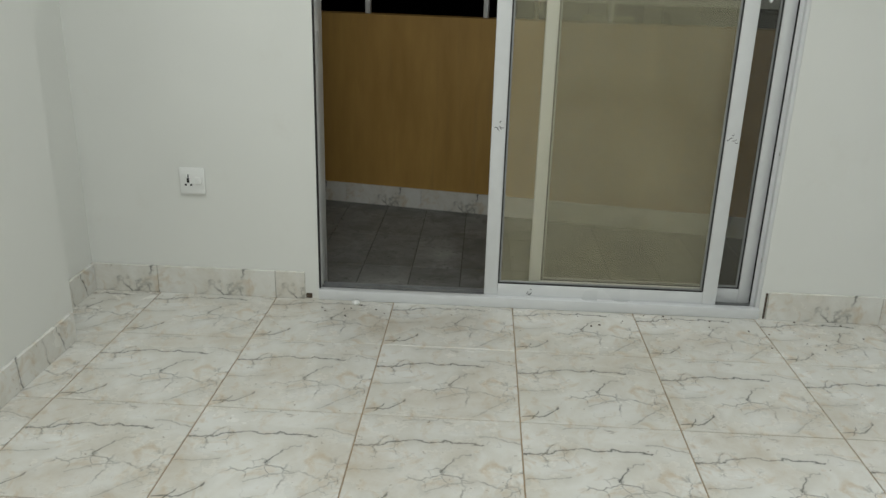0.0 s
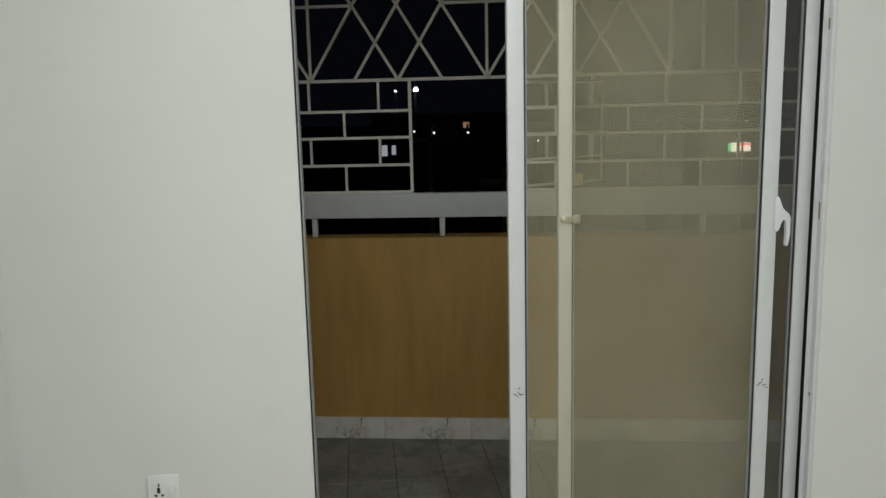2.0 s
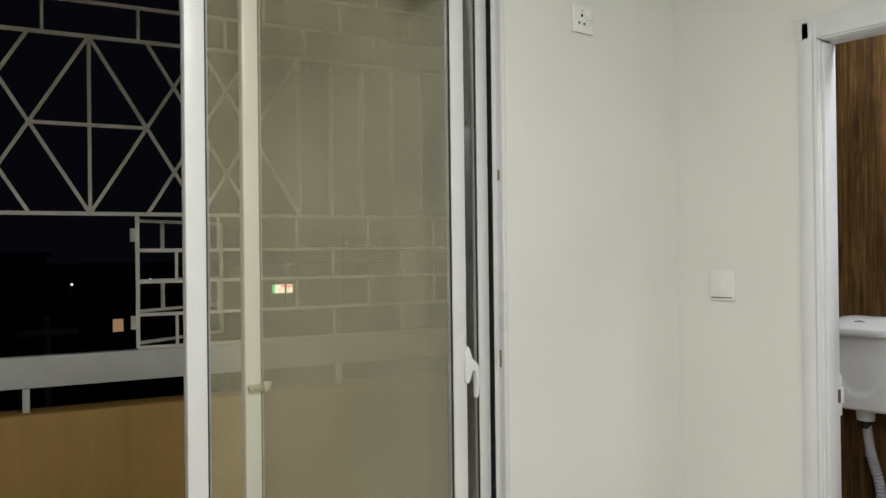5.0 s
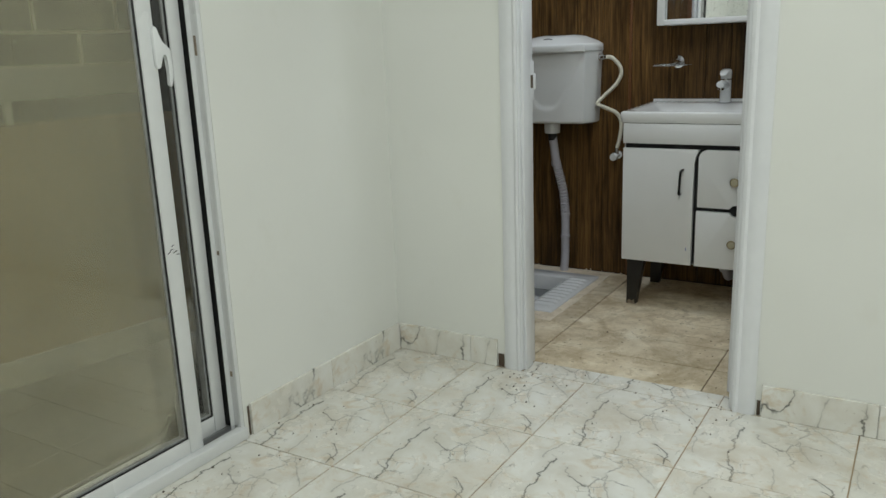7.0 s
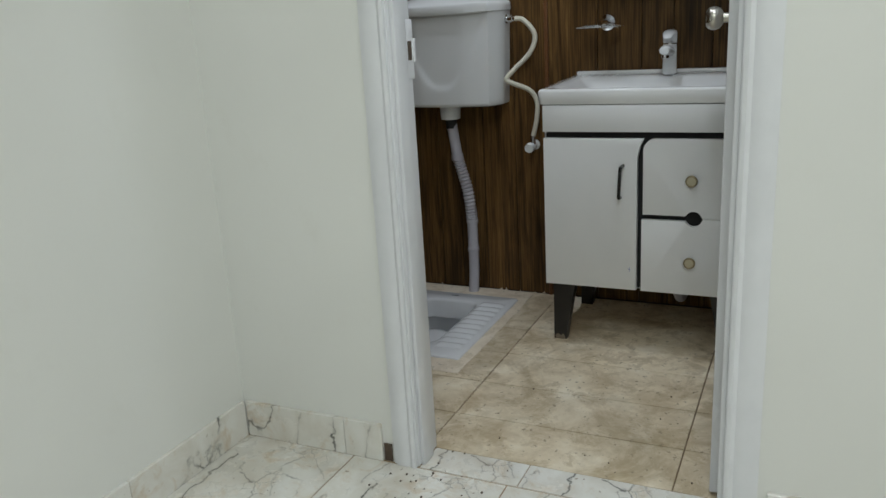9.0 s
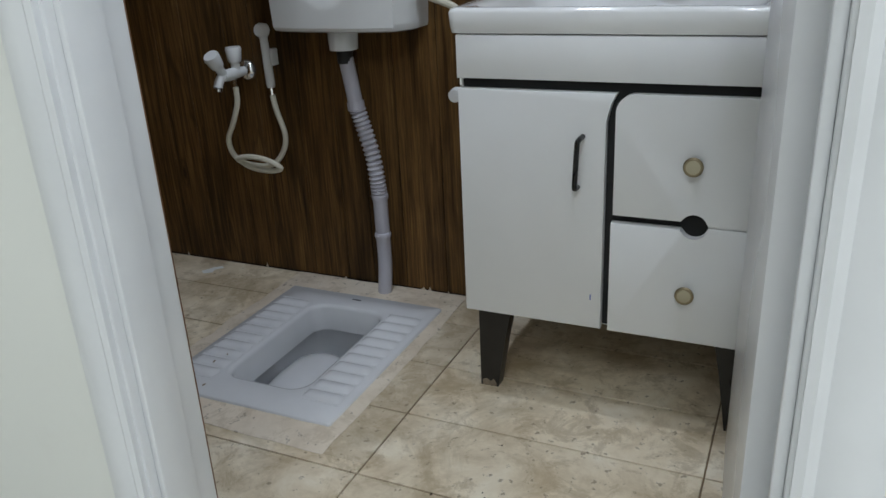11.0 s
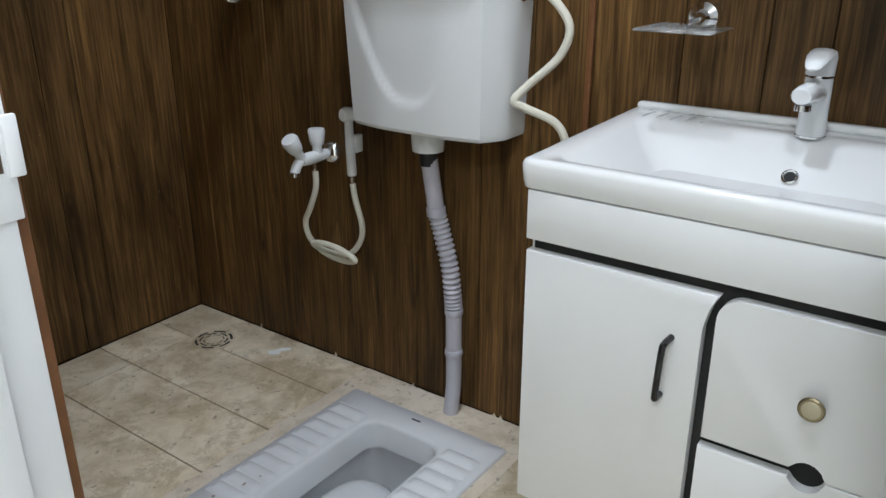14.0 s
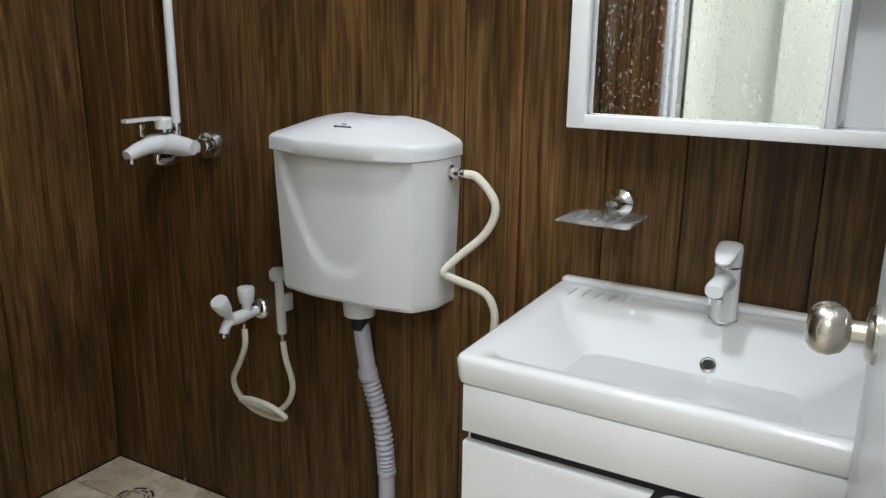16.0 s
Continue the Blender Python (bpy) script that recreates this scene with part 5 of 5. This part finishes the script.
part("hose_nut", lathe([(0, 0.007), (0.022, 0.008)], (3.099, 3.092, 0.540), (0.02, 0.03, 1), seg=10), CHROME, spray)
part("hose", tube([(3.066, 3.187, 0.566), (3.068, 3.191, 0.52), (3.072, 3.220, 0.460), (3.085, 3.254, 0.41), (3.095, 3.250, 0.362), (3.100, 3.20, 0.328), (3.100, 3.13, 0.322), (3.095, 3.092, 0.335),
                   (3.088, 3.13, 0.357), (3.085, 3.19, 0.364), (3.090, 3.235, 0.352), (3.104, 3.20, 0.334), (3.107, 3.13, 0.338), (3.106, 3.086, 0.378), (3.102, 3.068, 0.43), (3.099, 3.085, 0.50), (3.099, 3.092, 0.542)], 0.0078, seg=10, per=7), HOSE, spray)
trim = solid("panel_trim", box((3.118, 2.471, 0.0), (3.1295, 2.484, 2.6), 0.003), TRIM_WOOD, "orange-brown wood bead joining the wall panels", "trim")

# ---- the street at night ----
solid("ground", box((-400, PAR + 0.6, -4.3), (400, 800, -4.2)), ASPHALT, "dark ground outside at night", "ground")


def street_lamp(x, y, z, mat, r):
    ob = thing("street_lamp", (x, y, -4.2), "street lamp glowing white on a thin pole", "street lamp", "street lamps")
    part("pole", tube([(x, y, -4.2), (x, y, z - 0.05), (x, y - 0.2, z + 0.02)], 0.04, seg=8, per=2), STEEL_DARK, ob)
    part("head", lathe([(0, 0.04), (0.05, r), (r, r * 1.1), (r * 1.6, r * 0.7), (r * 1.7, 0.0)], (x, y - 0.25, z + r), (0, 0, -1), seg=12), mat, ob)


street_lamp(1.85, 30, 2.42, LAMP_WHITE, 0.085)
street_lamp(1.15, 30.5, 2.40, LAMP_DIM, 0.05)
for x, z in ((14.3, 1.03), (16.96, 1.86), (2.48, 0.88), (1.76, 0.94), (3.72, 0.86), (8.9, 0.6), (6.3, 0.5), (17.0, 0.34)):
    street_lamp(x, 30, z, LAMP_DIM, 0.035)


def utility_pole(x, y, top, r):
    ob = thing("utility_pole", (x, y, -4.2), "weathered wooden utility pole in the dark street", "pole", "utility poles")
    part("shaft", tube([(x, y, -4.2), (x, y, top)], lambda s: r * (1.15 - 0.3 * s), seg=10, per=1), POLE, ob)
    part("cross_arm", box((x - 0.35, y - 0.04, top - 0.25), (x + 0.35, y + 0.04, top - 0.17), 0.01), POLE, ob)


utility_pole(0.92, 14, 1.26, 0.045)
utility_pole(1.79, 12, 0.70, 0.04)


def house(x0, x1, y0, y1, top, lit):
    ob = thing("house", ((x0 + x1) / 2, y0, -4.2), "dark house across the street with a few lit windows", "house", "houses across the street")
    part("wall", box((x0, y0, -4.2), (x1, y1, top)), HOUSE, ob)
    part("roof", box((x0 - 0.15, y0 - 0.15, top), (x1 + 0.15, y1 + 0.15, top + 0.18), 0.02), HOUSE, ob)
    for x, z, w, h, mat in lit:
        win = part("window", box((x - w / 2 - 0.06, y0 - 0.04, z - h / 2 - 0.06), (x + w / 2 + 0.06, y0 - 0.001, z + h / 2 + 0.06), 0.01), STEEL_DARK, ob)
        part("pane", box((x - w / 2, y0 - 0.055, z - h / 2), (x + w / 2, y0 - 0.041, z + h / 2)), mat, win)


house(-8, 0.2, 33, 42, 0.5, [(-3.0, -1.2, 0.5, 0.7, LAMP_WARM)])
house(0.45, 6.0, 32, 40, 1.42, [(0.74, 0.20, 0.22, 0.42, LAMP_FAINT), (1.10, 0.22, 0.16, 0.36, LAMP_FAINT), (3.95, 1.12, 0.24, 0.22, LAMP_WARM)])
house(7.5, 12.0, 34, 44, -0.5, [(9.0, -1.3, 0.4, 0.5, LAMP_WARM)])
shop = thing("shop", (15.0, 32, -4.2), "small lit shop front with coloured sign far across the street", "shop")
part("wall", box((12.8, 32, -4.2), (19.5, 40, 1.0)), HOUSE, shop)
sign = part("sign", box((14.75, 31.8, -0.20), (15.55, 31.99, 0.16), 0.02), LAMP_SIGN, shop, "glowing white sign board")
part("red_strip", box((15.0, 31.7, 0.05), (15.45, 31.79, 0.14)), LAMP_RED, sign)
part("green_strip", box((14.58, 31.7, -0.18), (14.68, 31.79, 0.15)), LAMP_GREEN, shop)

rng = random.Random(33)
bm = bmesh.new()
for cx, cy, sx, sy, n in ((1.84, 2.40, 0.10, 0.05, 26), (1.84, 1.76, 0.08, 0.05, 26), (1.70, 2.2, 0.2, 0.25, 24), (0.9, 2.85, 0.25, 0.04, 20), (1.35, 2.75, 0.2, 0.1, 14), (-0.3, 2.86, 0.1, 0.03, 10), (2.35, 2.1, 0.2, 0.2, 18)):
    for k in range(n):
        x, y, r = rng.gauss(cx, sx), min(rng.gauss(cy, sy), 2.905), rng.uniform(0.0015, 0.0042)
        if JR + 0.05 < y < JL - 0.05 or x < WE - 0.03:
            loft([[(x + r * q * math.cos(a), y + r * q * 0.7 * math.sin(a), 0.0002 + z) for a in (0.3, 1.5, 2.8, 4.2, 5.3)] for q, z in ((1, 0), (0.9, r * 0.5), (0.4, r * 0.8))], bm)
solid("floor_debris", bm, DIRT_AND_GAP_SHADE, "scattered specks of grit and dried mud on the floor", "debris", kind="stuff")
lump = thing("plaster_lump", (-0.29, 2.895, 0), "small white lump of plaster lying by the sliding door sill", "debris")
part("lump", lathe([(0, 0.013), (0.006, 0.015), (0.012, 0.010), (0.015, 0.0)], (-0.29, 2.895, 0.0002), (0.1, 0.05, 1), seg=9), SWITCH, lump)

# ---- floor tiles ----
def tile_set(parent, mat, xs, ys, z0, z1, gap, holes=(), clip=None):
    """Lays tiles on a grid, whole ones on one shared mesh, cut ones with their own."""
    shared = {}
    for ix in range(len(xs) - 1):
        for iy in range(len(ys) - 1):
            x0, x1, y0, y1 = xs[ix] + gap, xs[ix + 1] - gap, ys[iy] + gap, ys[iy + 1] - gap
            cx, cy = (xs[ix] + xs[ix + 1]) / 2, (ys[iy] + ys[iy + 1]) / 2
            rects = [(x0, y0, x1, y1)]
            if clip:
                rects = [(max(x0, clip[0]), max(y0, clip[1]), min(x1, clip[2]), min(y1, clip[3]))]
            for hx0, hy0, hx1, hy1 in holes:
                cut = []
                for a0, b0, a1, b1 in rects:
                    if a1 <= hx0 or a0 >= hx1 or b1 <= hy0 or b0 >= hy1:
                        cut.append((a0, b0, a1, b1))
                        continue
                    if a0 < hx0:
                        cut.append((a0, b0, hx0, b1))
                    if a1 > hx1:
                        cut.append((hx1, b0, a1, b1))
                    if b0 < hy0:
                        cut.append((max(a0, hx0), b0, min(a1, hx1), hy0))
                    if b1 > hy1:
                        cut.append((max(a0, hx0), hy1, min(a1, hx1), b1))
                rects = cut
            for a0, b0, a1, b1 in rects:
                if a1 - a0 < 0.008 or b1 - b0 < 0.008:
                    continue
                key = tuple(round(v, 4) for v in (a0 - cx, b0 - cy, a1 - cx, b1 - cy))
                if key not in shared:
                    shared[key] = finish("tile", box((a0 - cx, b0 - cy, z0), (a1 - cx, b1 - cy, z1), 0.0009, seg=1), mat, False)
                ob = new("tile", shared[key])
                ob.parent = parent
                ob.location = Vector((cx, cy, 0)) - ORIG[parent]


GX = [-0.163 + 0.405 * k for k in range(-3, 6)]
GYS = [2.598 - 0.402 * k for k in range(12, -2, -1)]
tile_set(floor, MARBLE, GX, GYS, -0.006, 0.0, 0.0017, holes=((WL - 1, 0, WL - 0.5, 1),), clip=(WL, WS, WE - 0.008, WN + 0.01))
tile_set(floor, MARBLE, [WE - 0.006, WE - 0.006 + 0.0975], [JR + 0.027, 1.774, 2.173, JL - 0.027], -0.006, 0.0, 0.0011)
tile_set(bath_floor, BATH_TILE, [1.9605, 2.145, 2.347, 2.560, 2.762, 2.965, BE], [BS, 1.846, 2.447, 3.048, 3.65, BN], -0.007, 0.0, 0.0017, holes=((2.378, 2.543, 3.2, 3.089),))
tile_set(balcony_floor, BALCONY_TILE, [-0.36 + 0.2055 * k for k in range(-5, 12)], [3.08, 3.135, 3.54, 3.945, 4.352, 4.757], BALC - 0.01, BALC, 0.0015, clip=(WL, 3.08, WE, 4.66))
skirt_out = thing("balcony_skirting", (0, PAR, BALC), "marble-print tile skirting below the ochre parapet", "skirting", kind="structure")
slanted(skirt_out)
for k in range(-4, 6):
    x0, x1 = max(WL, -0.155 + 0.41 * k), min(WE, -0.155 + 0.41 * (k + 1))
    if x1 - x0 > 0.05:
        part("skirting_tile", box((x0 - (x0 + x1) / 2 + 0.0008, -0.012, 0), (x1 - (x0 + x1) / 2 - 0.0008, 0, 0.104), 0.001, seg=1), MARBLE_SKIRT, skirt_out, at=((x0 + x1) / 2, PAR, BALC))

# ---- wood-print wall panels ----
rng = random.Random(21)


def planks(owner, axis, face, out, a, b, z0, z1, cuts=()):
    x = a
    while x < b - 0.01:
        w = rng.uniform(0.085, 0.165)
        e = min(b, x + w)
        if b - e < 0.04:
            e = b
        lo, hi = sorted((face, face + out * 0.0115))
        mid = (x + e) / 2
        for c0, c1, zz0, zz1 in [(x, e, z0, z1)] if not cuts or e <= cuts[0] or x >= cuts[1] else [(max(x, x), min(e, e), cuts[2], z1)]:
            if axis == "y":
                bm = box((lo - face, c0 - mid + 0.0012, zz0), (hi - face, c1 - mid - 0.0012, zz1), 0.001, seg=1)
                at = (face, mid, 0)
            else:
                bm = box((c0 - mid + 0.0012, lo - face, zz0), (c1 - mid - 0.0012, hi - face, zz1), 0.001, seg=1)
                at = (mid, face, 0)
            part("plank", bm, WOOD, owner, at=at, smooth=False)
        x = e


def owner_of(name):
    return bpy.data.objects[name]


planks(owner_of("wall_bath_east"), "y", BE, 1, BS, 2.4765, 0.004, 2.62)
planks(owner_of("wall_bath_east"), "y", BE, 1, 2.4785, BN, 0.004, 2.62)
planks(owner_of("wall_bath_north"), "x", BN, 1, BW, BE, 0.004, 2.62)
planks(owner_of("wall_bath_south"), "x", BS, -1, BW, BE, 0.004, 2.62)
planks(owner_of("wall_east"), "y", BW - 0.012, 1, JL + 0.006, BN, 0.004, 2.62)
planks(owner_of("wall_east"), "y", BW - 0.012, 1, BS, JR - 0.006, 0.004, 2.62)
planks(owner_of("wall_east"), "y", BW - 0.012, 1, JR + 0.006, JL - 0.006, JT, 2.62)

# torn pale film along the foot of the panels
rng = random.Random(12)
for y in (2.50, 2.535, 2.60, 2.655, 2.672, 2.79, 2.93, 3.21, 3.52):
    w, h = rng.uniform(0.006, 0.022), rng.uniform(0.003, 0.014)
    ol = [(y, 0.001), (y + w, 0.001), (y + w * 0.8, h * 0.35), (y + w * 0.55, h * 0.5), (y + w * 0.4, h), (y + w * 0.22, h * 0.4)]
    part("torn_film", prism(ol, "x", BE - 0.0022, BE - 0.0004), CEMENT, owner_of("wall_bath_east"), "torn pale film edge", smooth=False)
